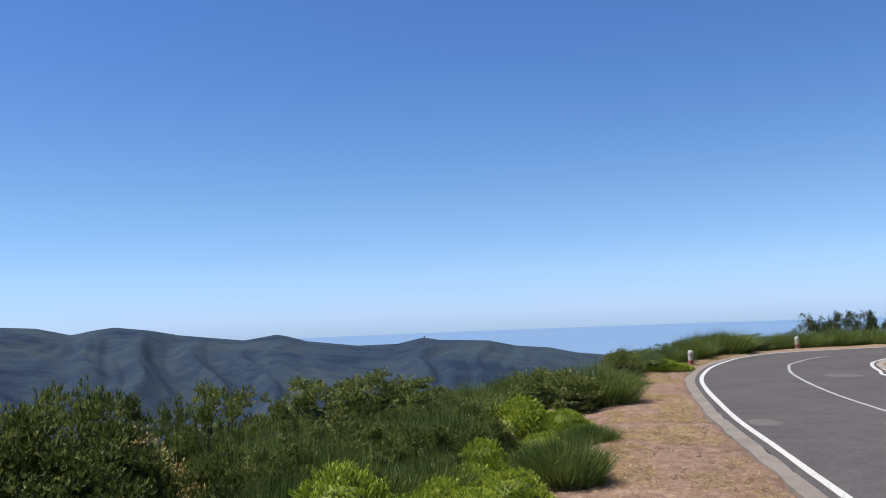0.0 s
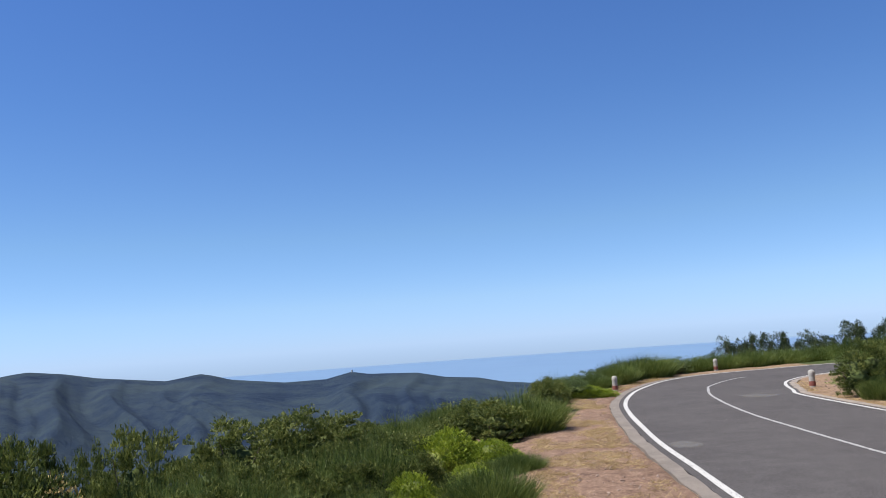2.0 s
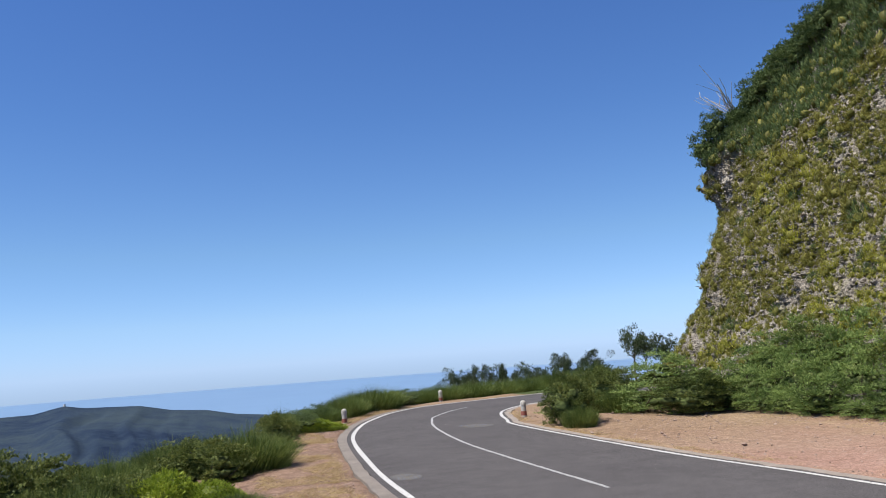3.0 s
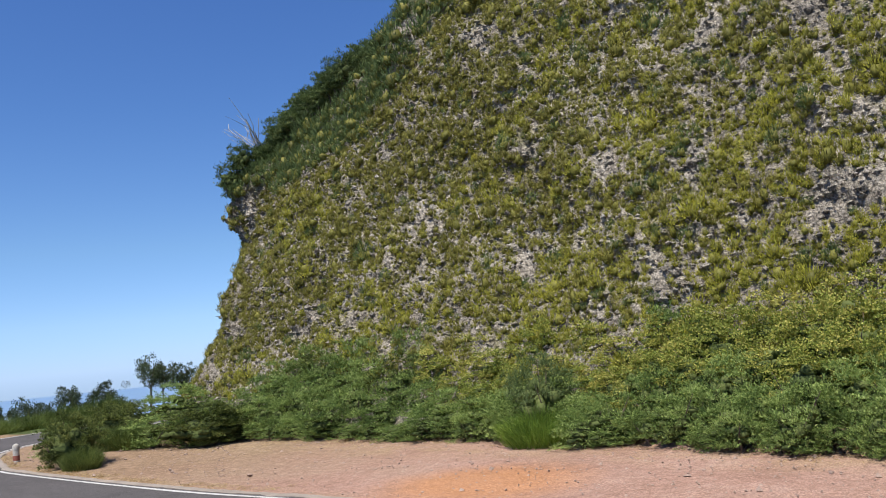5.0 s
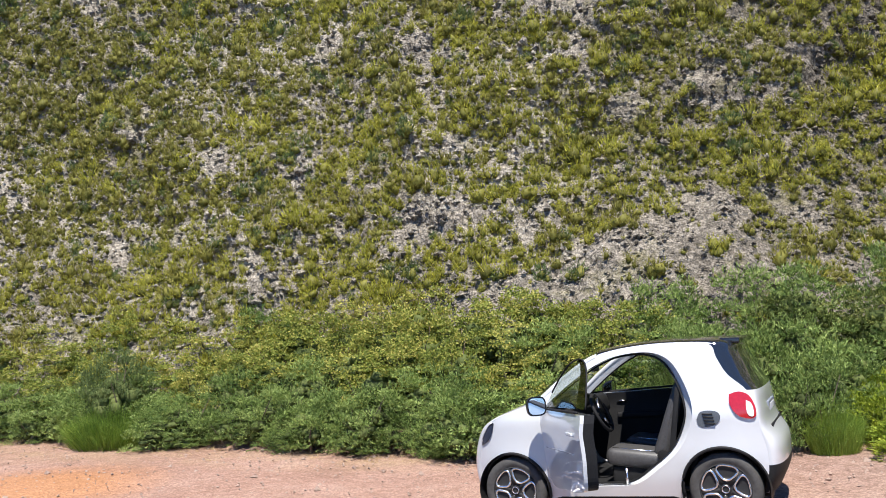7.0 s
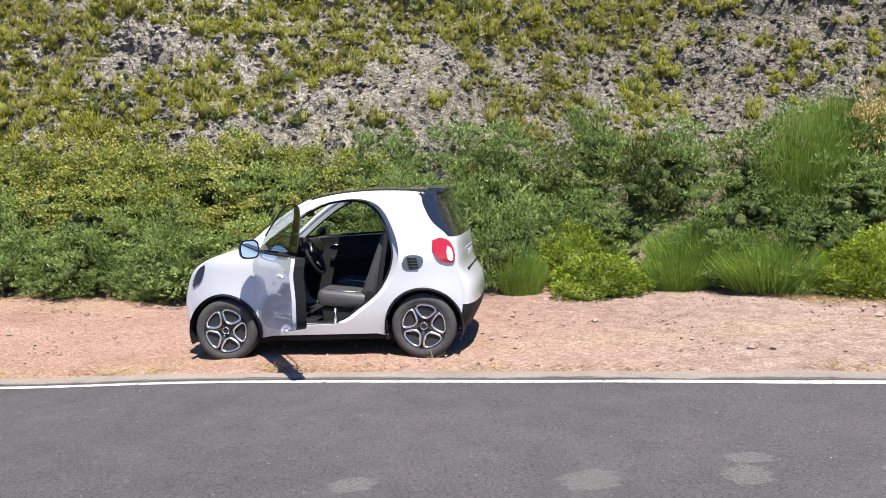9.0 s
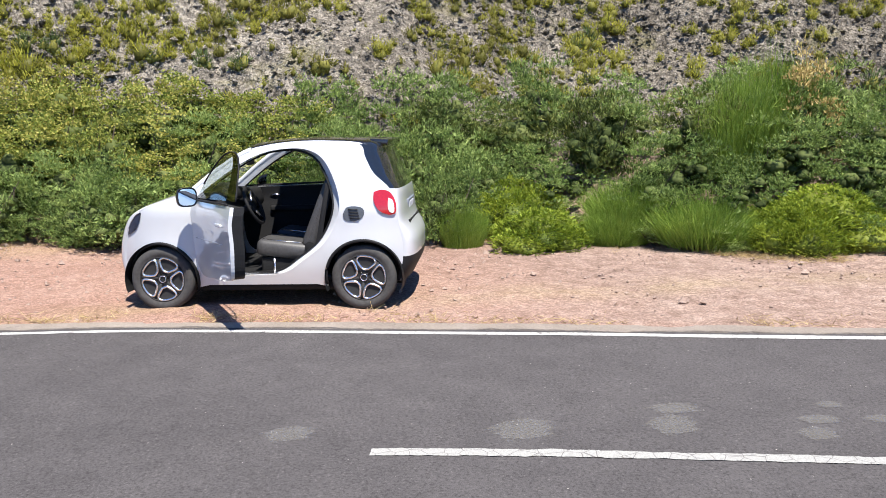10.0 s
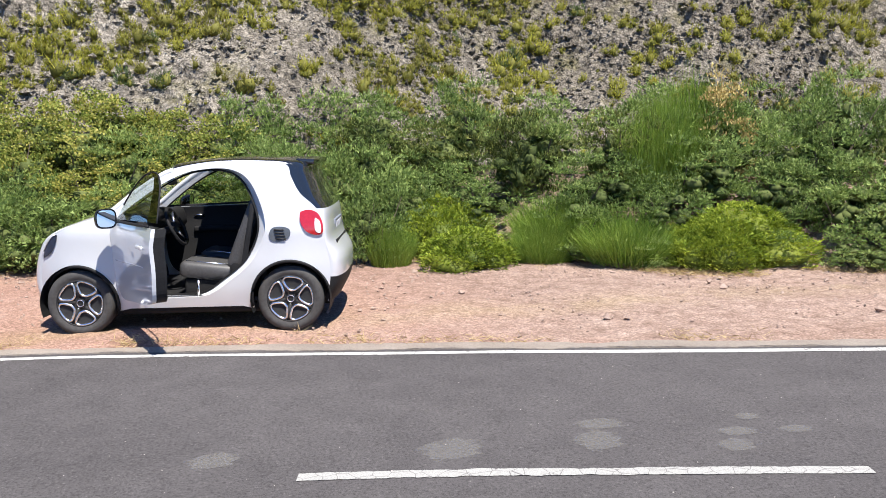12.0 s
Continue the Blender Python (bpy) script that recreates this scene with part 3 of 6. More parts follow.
for px, py, nx, ny in path:
    top = cliff_top(py) - 0.35
    hollow = 1.6 * math.exp(-((py + 6.5) / 2.6) ** 2)                 # the face steps back beside the scree fan
    fan = 1.0 * max(0.0, 1 - abs(py + 1.9) / (4.5 if py > -1.9 else 2.4))
    for k, u in enumerate(UP):
        z = u * top
        off = cliff_lean(z)
        p = Vector((px, py, z))
        big = noise.fractal(p * 0.22, 1.0, 2.0, 3) * 0.45
        mid = noise.fractal(p * 0.9 + Vector((7, 3, 1)), 0.9, 2.1, 4) * 0.14
        cell = noise.voronoi(p * 4.2 + Vector((0, 0, p.x)), distance_metric="DISTANCE", exponent=2.5)[0]
        knob = noise.voronoi(Vector((p.x, py * 1.9, z * 1.25)) + Vector((0, 0, 0.5 * noise.noise(p * 0.8))), distance_metric="DISTANCE", exponent=2.5)[0]
        ledge = noise.noise((py * 0.45, z * 1.5 + 0.4 * math.sin(py * 0.6), 4.0))
        lump = (0.35 - cell[0]) * 0.17 + (0.42 - knob[0]) * 0.20 + 0.10 * max(0.0, ledge)
        gully = noise.noise((py * 0.8, z * 0.12, 9)) * 0.18
        back = off - big - mid - lump - gully + hollow * smooth01((z - 1) / 3) - fan * max(0.0, min(1.0, (4.5 - z - (0.42 if py > -1.9 else 1.1) * abs(py + 1.9)) / 1.2))
        if top - z < 1.5:
            back -= 0.4 * (1 - (top - z) / 1.5) * smooth01((py - 20) / 2)  # overhanging brow at the corner
        back += 0.45 * math.exp(-((z - 5.9) / 0.9) ** 2) * smooth01((py - 19.5) / 2)
        q = tuple(recede((px - nx * back, py - ny * back, z))[0])
        cv.append(q)
        cliff_pts.append((q, (nx, ny), z, py, cell[0]))
    for b in BACK:
        rise = 0.62 * b if py > -30 else 0.3 * b
        base = cliff_lean(top) + b
        q = Vector((px, py, 0)) - Vector((nx, ny, 0)) * base
        far, k = recede((q.x, q.y, top))
        cv.append((far.x, far.y, far.z + min(rise, 7) + noise.fractal((q.x * 0.3, q.y * 0.3, 2), 1, 2, 3) * 0.4))
cliff = thing("cliff", mesh_of("cliff", cv, grid_faces(len(path), len(UP) + len(BACK)), ROCK, False), "grey volcanic rock face overgrown with heath tufts", "cliff", kind="structure")


# ---- plants ----
def leaves(pos, way, length, width, rnd, bend=0.0, quad=False):
    """Leaf blades from points along directions: triangles, or diamonds where quad."""
    n = len(pos)
    way = way / np.maximum(np.linalg.norm(way, axis=1, keepdims=True), 1e-9)
    side = np.cross(way, rnd.normal(size=(n, 3)))
    side /= np.maximum(np.linalg.norm(side, axis=1, keepdims=True), 1e-9)
    L, W = np.broadcast_to(length, n)[:, None], np.broadcast_to(width, n)[:, None]
    if quad:
        v = np.stack([pos, pos + way * L * 0.5 + side * W * 0.5, pos + way * L, pos + way * L * 0.5 - side * W * 0.5], 1)
        return v.reshape(-1, 3), np.arange(4 * n).reshape(n, 4)
    v = np.stack([pos - side * W * 0.5, pos + side * W * 0.5, pos + way * L], 1)
    return v.reshape(-1, 3), np.arange(3 * n).reshape(n, 3)


def sprigs(pos, way, length, needle, rnd, segs=3, per=4, bend=0.25, up=0.4):
    """Shoots from points along directions, each with needles all along it: one shoot is one piece."""
    n = len(pos)
    way = way / np.maximum(np.linalg.norm(way, axis=1, keepdims=True), 1e-9)
    L, N = np.broadcast_to(length, n)[:, None], np.broadcast_to(needle, n)[:, None]
    curl = rnd.normal(size=(n, 3)) * bend
    axis = [pos + (way * s + curl * s * s) * L for s in np.linspace(0, 1, segs + 1)]
    rows, faces = list(axis), []
    for s in range(segs):
        for k in range(per):
            d = np.cross(way, rnd.normal(size=(n, 3)))
            d /= np.maximum(np.linalg.norm(d, axis=1, keepdims=True), 1e-9)
            tip = axis[s + 1] + (d + way * 0.7 + np.array([0, 0, up])) * N * (0.7 + 0.6 * rnd.rand(n, 1)) * (1.0 - 0.25 * s / segs)
            faces.append((s, s + 1, len(rows)))
            rows.append(tip)
    m = len(rows)
    v = np.stack(rows, 1).reshape(-1, 3)
    f = (np.arange(n)[:, None, None] * m + np.array(faces)[None]).reshape(-1, 3)
    return v, f


def lumps_of(rnd, count, flat=1.0):
    """Centres and radii of the clumps of a unit bush: about 1 high, 1 across."""
    a, e = rnd.rand(count) * 2 * math.pi, np.arccos(rnd.rand(count) * 0.98)
    r = 0.30 + 0.06 * rnd.randn(count)
    c = np.stack([np.cos(a) * np.sin(e) * r * 1.18, np.sin(a) * np.sin(e) * r * 1.18, 0.40 + np.cos(e) * (r + 0.10) * flat], 1)
    low = rnd.rand(count) < 0.45                     # skirts that reach the ground
    c[low, 2] *= 0.15 + 0.5 * rnd.rand(int(low.sum()))
    return c, (0.065 + 0.065 * rnd.rand(count)) * (70 / count) ** 0.35


t_ = (1 + 5 ** 0.5) / 2
ICO_V = np.array([(-1, t_, 0), (1, t_, 0), (-1, -t_, 0), (1, -t_, 0), (0, -1, t_), (0, 1, t_), (0, -1, -t_), (0, 1, -t_), (t_, 0, -1), (t_, 0, 1), (-t_, 0, -1), (-t_, 0, 1)]) / math.hypot(1, t_)
ICO_F = np.array([(0, 11, 5), (0, 5, 1), (0, 1, 7), (0, 7, 10), (0, 10, 11), (1, 5, 9), (5, 11, 4), (11, 10, 2), (10, 7, 6), (7, 1, 8),
                  (3, 9, 4), (3, 4, 2), (3, 2, 6), (3, 6, 8), (3, 8, 9), (4, 9, 5), (2, 4, 11), (6, 2, 10), (8, 6, 7), (9, 8, 1)])


def knots(rnd, centres, radii, jag=0.2):
    """Uneven solid hearts of clumps, standing for inner twigs."""
    n = len(centres)
    v = np.asarray(centres)[:, None] + ICO_V[None] * np.asarray(radii)[:, None, None] * (1 + jag * rnd.randn(n, 12, 1))
    f = ICO_F[None] + 12 * np.arange(n)[:, None, None]
    return v.reshape(-1, 3), f.reshape(-1, 3)


def sticks(rnd, targets, radius, base=0.06):
    """Tapered bare stems from the foot of the bush to some of its clumps."""
    v, f = [], []
    for t in targets:
        s = np.array([*(rnd.randn(2) * base), -0.08])
        mid = (s + t) / 2 + rnd.randn(3) * 0.05
        pts = [s, mid, np.asarray(t)]
        k0 = len(v)
        for i, p in enumerate(pts):
            r = radius * (1 - 0.4 * i)
            for q in range(5):
                v.append(p + np.array([math.cos(q * 1.2566) * r, math.sin(q * 1.2566) * r, 0]))
        for i in range(2):
            for q in range(5):
                a, b = k0 + i * 5 + q, k0 + i * 5 + (q + 1) % 5
                f.append((a, b, b + 5, a + 5))
    return v, f


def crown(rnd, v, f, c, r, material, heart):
    """Leafy shoots round solid stand-ins for twigs, dark for the shade inside the clumps."""
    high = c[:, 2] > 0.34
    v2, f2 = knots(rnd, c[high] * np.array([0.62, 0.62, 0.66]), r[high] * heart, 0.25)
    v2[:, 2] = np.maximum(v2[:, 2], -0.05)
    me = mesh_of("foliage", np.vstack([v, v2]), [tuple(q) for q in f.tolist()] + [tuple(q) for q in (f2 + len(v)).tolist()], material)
    return two_toned(me, CORE_SHADE, len(f2))


def bush_kind(name, seed, material, count, per, length, width, up, label, category="shrub", quad=False, spread=0.55, flat=1.0, stems=6, needles=None, heart=0.72):
    """A unit bush: bare stems and a crown of many small leaves in clumps. Kept out of the scene's things until copied."""
    rnd = np.random.RandomState(seed)
    c, r = lumps_of(rnd, count, flat)
    k = np.repeat(np.arange(count), per)
    d = rnd.normal(size=(len(k), 3))
    d /= np.linalg.norm(d, axis=1, keepdims=True)
    d[:, 2] = np.abs(d[:, 2]) * 0.55 + d[:, 2] * 0.45
    rad = r[k] * (0.35 + 0.65 * rnd.rand(len(k)) ** 0.5) * (1 + 0.12 * rnd.randn(len(k)))
    pos = c[k] + d * rad[:, None]
    pos[:, 2] = np.maximum(pos[:, 2], 0.01 + 0.05 * rnd.rand(len(k)))
    way = d + rnd.normal(size=d.shape) * spread + np.array([0, 0, up])
    if needles:
        v, f = sprigs(pos, way, length * (0.6 + 0.8 * rnd.rand(len(k))), width * (0.7 + 0.6 * rnd.rand(len(k))), rnd, *needles)
    else:
        v, f = leaves(pos, way, length * (0.6 + 0.8 * rnd.rand(len(k))), width * (0.7 + 0.6 * rnd.rand(len(k))), rnd, quad=quad)
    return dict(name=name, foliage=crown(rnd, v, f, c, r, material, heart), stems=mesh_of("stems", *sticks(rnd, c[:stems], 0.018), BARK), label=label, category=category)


def cushion_kind(name, seed, count, label):
    """A unit cushion shrub: rounded lobes close-set with short upright shoots."""
    rnd = np.random.RandomState(seed)
    lobes = 7
    a = np.arange(lobes) * 2.4 + rnd.rand(lobes) * 0.8
    out = np.where(np.arange(lobes) == 0, 0.0, 0.20 + 0.13 * rnd.rand(lobes))
    c = np.stack([np.cos(a) * out, np.sin(a) * out, 0.44 - 0.95 * out + 0.05 * rnd.randn(lobes)], 1)
    r = np.stack([0.25 + 0.07 * rnd.rand(lobes)] * 2 + [0.36 + 0.06 * rnd.rand(lobes)], 1)
    k = rnd.randint(0, lobes, count)
    d = rnd.normal(size=(count, 3))
    d /= np.linalg.norm(d, axis=1, keepdims=True)
    d[:, 2] = np.where(d[:, 2] < -0.3, -d[:, 2], d[:, 2])
    wave = 1 + 0.05 * np.sin(d[:, 0] * 9 + k) + 0.05 * np.sin(d[:, 1] * 11 + 2 * k)
    pos = c[k] + d * r[k] * (wave - 0.16 * rnd.rand(count) ** 2)[:, None]
    keep = pos[:, 2] > 0.0
    pos, d = pos[keep], d[keep]
    way = d + rnd.normal(size=d.shape) * 0.3 + np.array([0, 0, 0.55])
    n = len(pos)
    v, f = sprigs(pos, way, 0.045 * (0.6 + 0.9 * rnd.rand(n)), 0.015 * (0.7 + 0.6 * rnd.rand(n)), rnd, 2, 3)
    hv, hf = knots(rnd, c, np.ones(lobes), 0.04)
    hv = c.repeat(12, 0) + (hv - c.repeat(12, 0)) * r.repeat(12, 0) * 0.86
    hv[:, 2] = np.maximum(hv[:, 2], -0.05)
    me = two_toned(mesh_of("foliage", np.vstack([v, hv]), np.vstack([f, hf + len(v)]), MOUND), MOUND_SHADE, len(hf))
    return dict(name=name, foliage=me, stems=mesh_of("stems", *sticks(rnd, c[:5] * 0.8, 0.018), BARK), label=label, category="shrub")


def broom_kind(name, seed, material, count, label, lean=0.35, length=0.62, width=0.009):
    """A unit broom: a sheaf of long thin upright shoots."""
    rnd = np.random.RandomState(seed)
    a, r = rnd.rand(count) * 2 * math.pi, np.sqrt(rnd.rand(count)) * 0.36
    base = np.stack([np.cos(a) * r, np.sin(a) * r, rnd.rand(count) * 0.36 * (1.15 - r * 1.6)], 1)
    way = np.stack([np.cos(a) * r * lean * 3 + rnd.randn(count) * 0.16, np.sin(a) * r * lean * 3 + rnd.randn(count) * 0.16, np.ones(count)], 1)
    v, f = leaves(base, way, length * (0.5 + 0.6 * rnd.rand(count)) * (1.1 - r), width * (0.8 + 0.6 * rnd.rand(count)), rnd)
    m = count // 2                                    # short side shoots fill the sheaf
    k = rnd.randint(0, count, m)
    wn_ = way[k] / np.linalg.norm(way[k], axis=1, keepdims=True)
    p2 = base[k] + wn_ * (length * 0.6 * rnd.rand(m))[:, None]
    v2, f2 = leaves(p2, wn_ + rnd.randn(m, 3) * 0.4, 0.12, width * 1.1, rnd)
    st = [(math.cos(t) * 0.12, math.sin(t) * 0.12, 0.3) for t in np.linspace(0, 6, 6)]
    return dict(name=name, foliage=mesh_of("foliage", np.vstack([v, v2]), np.vstack([f, f2 + len(v)]), material), stems=mesh_of("stems", *sticks(rnd, st, 0.014), BARK), label=label, category="shrub")


def fern_kind(name, seed, material, fronds, label):
    """A unit fern: arching fronds with paired leaflets."""
    rnd = np.random.RandomState(seed)
    P, W, Ln = [], [], []
    for _ in range(fronds):
        a, tilt, size = rnd.rand() * 6.283, 0.5 + 0.6 * rnd.rand(), 0.6 + 0.5 * rnd.rand()
        out = np.array([math.cos(a), math.sin(a), 0])
        for s in np.linspace(0.12, 1, 22):
            p = out * s * size * 0.55 * tilt + np.array([0, 0, 1]) * size * (s * 0.95 - 0.42 * s * s * tilt)
            sd = np.cross(out, (0, 0, 1))
            for g in (-1, 1):
                P.append(p)
                W.append(sd * g + out * 0.5 + rnd.randn(3) * 0.15)
                Ln.append(0.17 * size * (1.05 - s) + 0.02)
    v, f = leaves(np.array(P), np.array(W), np.array(Ln), 0.035, rnd, quad=True)
    st = [(math.cos(t) * 0.1, math.sin(t) * 0.1, 0.4) for t in np.linspace(0, 6, 5)]
    return dict(name=name, foliage=mesh_of("foliage", v, f, material), stems=mesh_of("stems", *sticks(rnd, st, 0.01, 0.03), BARK), label=label, category="fern")


def plant(kind, x, y, high, wide, turn=0.0, sink=0.05, z=None, group=""):
    """One plant of a kind, set into the ground."""
    e = new(kind["name"])
    e.location, e.scale, e.rotation_euler = (x, y, (gz(x, y) if z is None else z) - sink), (wide, wide, high), (0, 0, turn)
    tagged(e, kind["label"], kind["category"], group)
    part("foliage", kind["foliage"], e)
    part("trunk", kind["stems"], e, "bare woody stems")
    return e


heaths = [bush_kind("heath_bush", s, HEATH, 120, 60, 0.024, 0.0155, 0.6, "dense dark green tree heath with olive tips", spread=0.4, needles=(2, 3, 0.25, 0.4), heart=1.05) for s in (1, 2, 3)]
far_heaths = [bush_kind("heath_bush", s, HEATH, 70, 36, 0.034, 0.014, 0.6, "dark green tree heath with olive tips", spread=0.4, needles=(2, 3)) for s in (41, 42)]
brow_heaths = [bush_kind("heath_bush", s, BROWLEAF, 60, 38, 0.042, 0.018, 0.5, "dark green tree heath on the brow of the cliff", spread=0.4, needles=(2, 3)) for s in (21, 22)]
dark_heaths = [bush_kind("heath_bush", s, BROWLEAF, 90, 40, 0.026, 0.0115, 0.6, "rounded dark green heath bush beside the road", spread=0.4, needles=(2, 3)) for s in (51, 52)]
gorses = [bush_kind("gorse_bush", s, GORSE, 66, 42, 0.036, 0.013, 0.5, "dense blue-green gorse bush beside the lay-by", spread=0.35, needles=(2, 3), heart=0.58) for s in (4, 5, 6)]
mounds = [cushion_kind("green_mound_bush", s, 6200, "low bright yellow-green cushion shrub") for s in (7, 8)]
brambles = [bush_kind("bramble_bush", s, BRAMBLE, 60, 120, 0.026, 0.022, 0.2, "broad-leaved bramble with yellow-green leaves", quad=True, spread=0.8) for s in (9, 10)]
brooms = [broom_kind("broom_bush", s, BROOM, 4400, "upright green broom with thin shoots", width=0.0065) for s in (11, 12)]
lit_brooms = [broom_kind("broom_bush", s, LIT_BROOM, 5200, "bright green broom with thin upright shoots, sunlit tone in its colour", lean=0.42, width=0.006) for s in (15, 16)]
drys = [bush_kind("dry_bush", 13, DRY, 60, 60, 0.036, 0.020, 0.4, "half-dead shrub with golden brown leaves", quad=True)]
ferns = [fern_kind("dry_fern", 14, DRY, 16, "dry yellow fern among the bushes")]


def tree_kind(name, seed, label, clumps=36, per=64, sparse=1.0, mat=GORSE):
    """A unit tree, 1 high: a leaning tapered trunk with limbs, and a ragged crown of leaf clumps."""
    rnd = np.random.RandomState(seed)
    tv, tf, tips = [], [], []

    def limb(a, b, r0, r1):
        k0, a, b = len(tv), np.asarray(a), np.asarray(b)
        mid = (a + b) / 2 + rnd.randn(3) * 0.03
        for p, r in ((a, r0), (mid, (r0 + r1) / 2), (b, r1)):
            for q in range(6):
                tv.append(p + np.array([math.cos(q * 1.0472) * r, math.sin(q * 1.0472) * r, 0]))
        for i in range(2):
            for q in range(6):
                x, y = k0 + i * 6 + q, k0 + i * 6 + (q + 1) % 6
                tf.append((x, y, y + 6, x + 6))

    fork = np.array([*(rnd.randn(2) * 0.05), 0.42])
    limb((0, 0, -0.08), fork, 0.028, 0.02)
    for k in range(7):
        a = k * 0.9 + rnd.rand()
        tip = fork + np.array([math.cos(a) * (0.16 + 0.16 * rnd.rand()), math.sin(a) * (0.16 + 0.16 * rnd.rand()), 0.16 + 0.34 * rnd.rand()])
        limb(fork, tip, 0.014, 0.005)
        tips.append(tip)
        for _ in range(2):
            t2 = tip + rnd.randn(3) * 0.09 + np.array([0, 0, 0.05])
            limb(tip, t2, 0.006, 0.003)
            tips.append(t2)
    tips = np.array(tips)
    c = tips[rnd.randint(0, len(tips), clumps)] + rnd.randn(clumps, 3) * 0.06
    k = np.repeat(np.arange(clumps), per)
    d = rnd.normal(size=(len(k), 3))
    pos = c[k] + d * 0.036 * sparse
    v, f = leaves(pos, d + np.array([0, 0, 0.4]), 0.040, 0.025, rnd, quad=True)
    return dict(name=name, foliage=mesh_of("crown", v, f, mat), stems=mesh_of("trunk", tv, tf, BARK), label=label, category="tree")


def grow_tree(kind, x, y, high, wide, turn=0.0, group="trees beyond the bend"):
    e = new(kind["name"])
    e.location, e.scale, e.rotation_euler = (x, y, gz(x, y) - 0.05), (wide, wide, high), (0, 0, turn)
    tagged(e, kind["label"], kind["category"], group)
    part("crown", kind["foliage"], e, "ragged dark green crown")
    part("trunk", kind["stems"], e, "thin bare trunk with forking limbs")
    return e


rnd = random.Random(5)


def set_out(kinds, rows, group, grow=1.15):
    for k, (x, y, high, wide) in enumerate(rows):
        plant(kinds[k % len(kinds)], x, y, high * 1.08 + 0.05, wide * grow, rnd.random() * 6.28, group=group)


# slope below the shoulder
set_out(heaths, [(-5.38, 6.51, 1.86, 1.2), (-4.63, 6.31, 1.89, 1.3), (-4.27, 6.77, 1.92, 1.4), (-3.77, 6.36, 1.45, 1.25), (-5.60, 10.37, 2.08, 1.0), (-5.05, 12.79, 2.09, 1.18),
                 (-6.16, 13.42, 2.06, 0.71), (-3.95, 12.10, 1.62, 0.96), (-4.22, 16.17, 1.77, 1.83), (-3.40, 17.37, 1.64, 1.94), (-2.52, 18.01, 1.25, 1.5)], "heath on the slope", 1.3)
set_out([brooms[0], heaths[0], brooms[1]], [(1.07, 16.41, 0.97, 1.75), (0.32, 15.65, 0.92, 1.51), (-0.45, 18.66, 1.01, 1.54), (-1.36, 17.12, 1.05, 1.3), (2.02, 20.02, 0.87, 0.97), (0.67, 11.83, 0.31, 0.74),
                 (0.19, 19.66, 0.93, 1.21)], "scrub beside the shoulder", 1.25)
set_out(brooms, [(-3.39, 8.60, 1.3, 1.22), (-2.46, 8.37, 1.11, 1.03), (-2.01, 10.00, 1.25, 1.34), (-1.32, 10.81, 1.15, 1.36), (0.14, 8.87, 0.61, 0.92), (-1.72, 7.10, 0.93, 1.02), (-2.1, 5.5, 0.85, 0.8),
                 (-2.23, 6.35, 0.98, 0.71), (-0.50, 13.16, 0.62, 0.73), (-1.08, 7.61, 0.7, 0.81), (-2.98, 9.87, 1.2, 1.2), (-3.68, 10.57, 1.3, 1.2)], "broom on the slope", 1.3)
set_out(heaths, [(-2.75, 8.0, 1.0, 0.9), (-1.95, 9.1, 0.95, 1.0), (-1.35, 9.5, 0.85, 0.9), (-2.5, 9.6, 1.1, 1.1), (-0.75, 10.6, 0.75, 0.9), (-3.0, 7.0, 1.1, 0.8), (-1.2, 12.6, 0.95, 1.2), (-1.9, 13.8, 1.1, 1.3)], "heath among the broom")
set_out(mounds, [(-1.57, 5.81, 0.88, 0.81), (-0.93, 5.37, 0.7, 0.9), (-0.34, 7.17, 0.5, 0.61), (-0.76, 7.84, 0.49, 0.66), (-0.72, 9.25, 0.58, 0.58), (-0.30, 12.86, 0.87, 0.98),
                 (0.34, 12.65, 0.46, 0.7), (3.62, 23.83, 0.4, 0.99), (-2.2, 3.95, 0.72, 0.9), (-3.86, 4.65, 1.33, 0.67), (-0.03, 11.27, 0.35, 0.6), (-1.22, 5.75, 0.66, 0.7), (-0.62, 6.35, 0.5, 0.6), (-0.95, 6.9, 0.55, 0.6)], "green cushions on the slope", 1.35)
set_out(drys, [(-3.65, 7.3, 1.28, 0.95)], "dry shrubs")
set_out(ferns, [(-2.3, 4.85, 1.12, 1.0), (-2.65, 5.25, 1.15, 0.9), (-1.9, 4.75, 0.92, 0.7), (-3.1, 4.5, 1.2, 0.6)], "dry ferns")
for _ in range(70):
    x, y = rnd.uniform(-16, 3), rnd.uniform(2, 40)
    d = float(beyond(x, y)[0])
    if not 1.4 < d < 14 or (x + 0.2) ** 2 + y * y < 25:
        continue
    kind = rnd.choice(far_heaths + brooms)
    plant(kind, x, y, rnd.uniform(0.6, 0.95), rnd.uniform(1.1, 1.6), rnd.random() * 6.28, group="scrub on the slope")

# outside of the bend
rnd2 = random.Random(77)
set_out([brooms[0], brooms[1], brooms[1], brooms[0], dark_heaths[0]], [(2.44, 22.71, 0.92, 0.93), (4.2, 27.02, 0.61, 1.67), (5.3, 28.6, 0.84, 1.56), (6.9, 31, 0.99, 2.2), (8.3, 32.1, 0.64, 1.53), (10.45, 33.77, 0.80, 2.15),
                          (11.88, 34.36, 0.87, 2.21), (13.34, 34.89, 0.87, 2.27), (14.83, 35.38, 0.94, 2.33), (3.35, 24.9, 0.38, 1.01), (16.6, 35.6, 1.16, 2.2), (18.6, 35.9, 1.30, 2.3),
                          (9.3, 33.4, 0.72, 1.8), (5.9, 30.2, 0.93, 1.6), (3.2, 23.6, 0.60, 1)], "scrub round the bend")
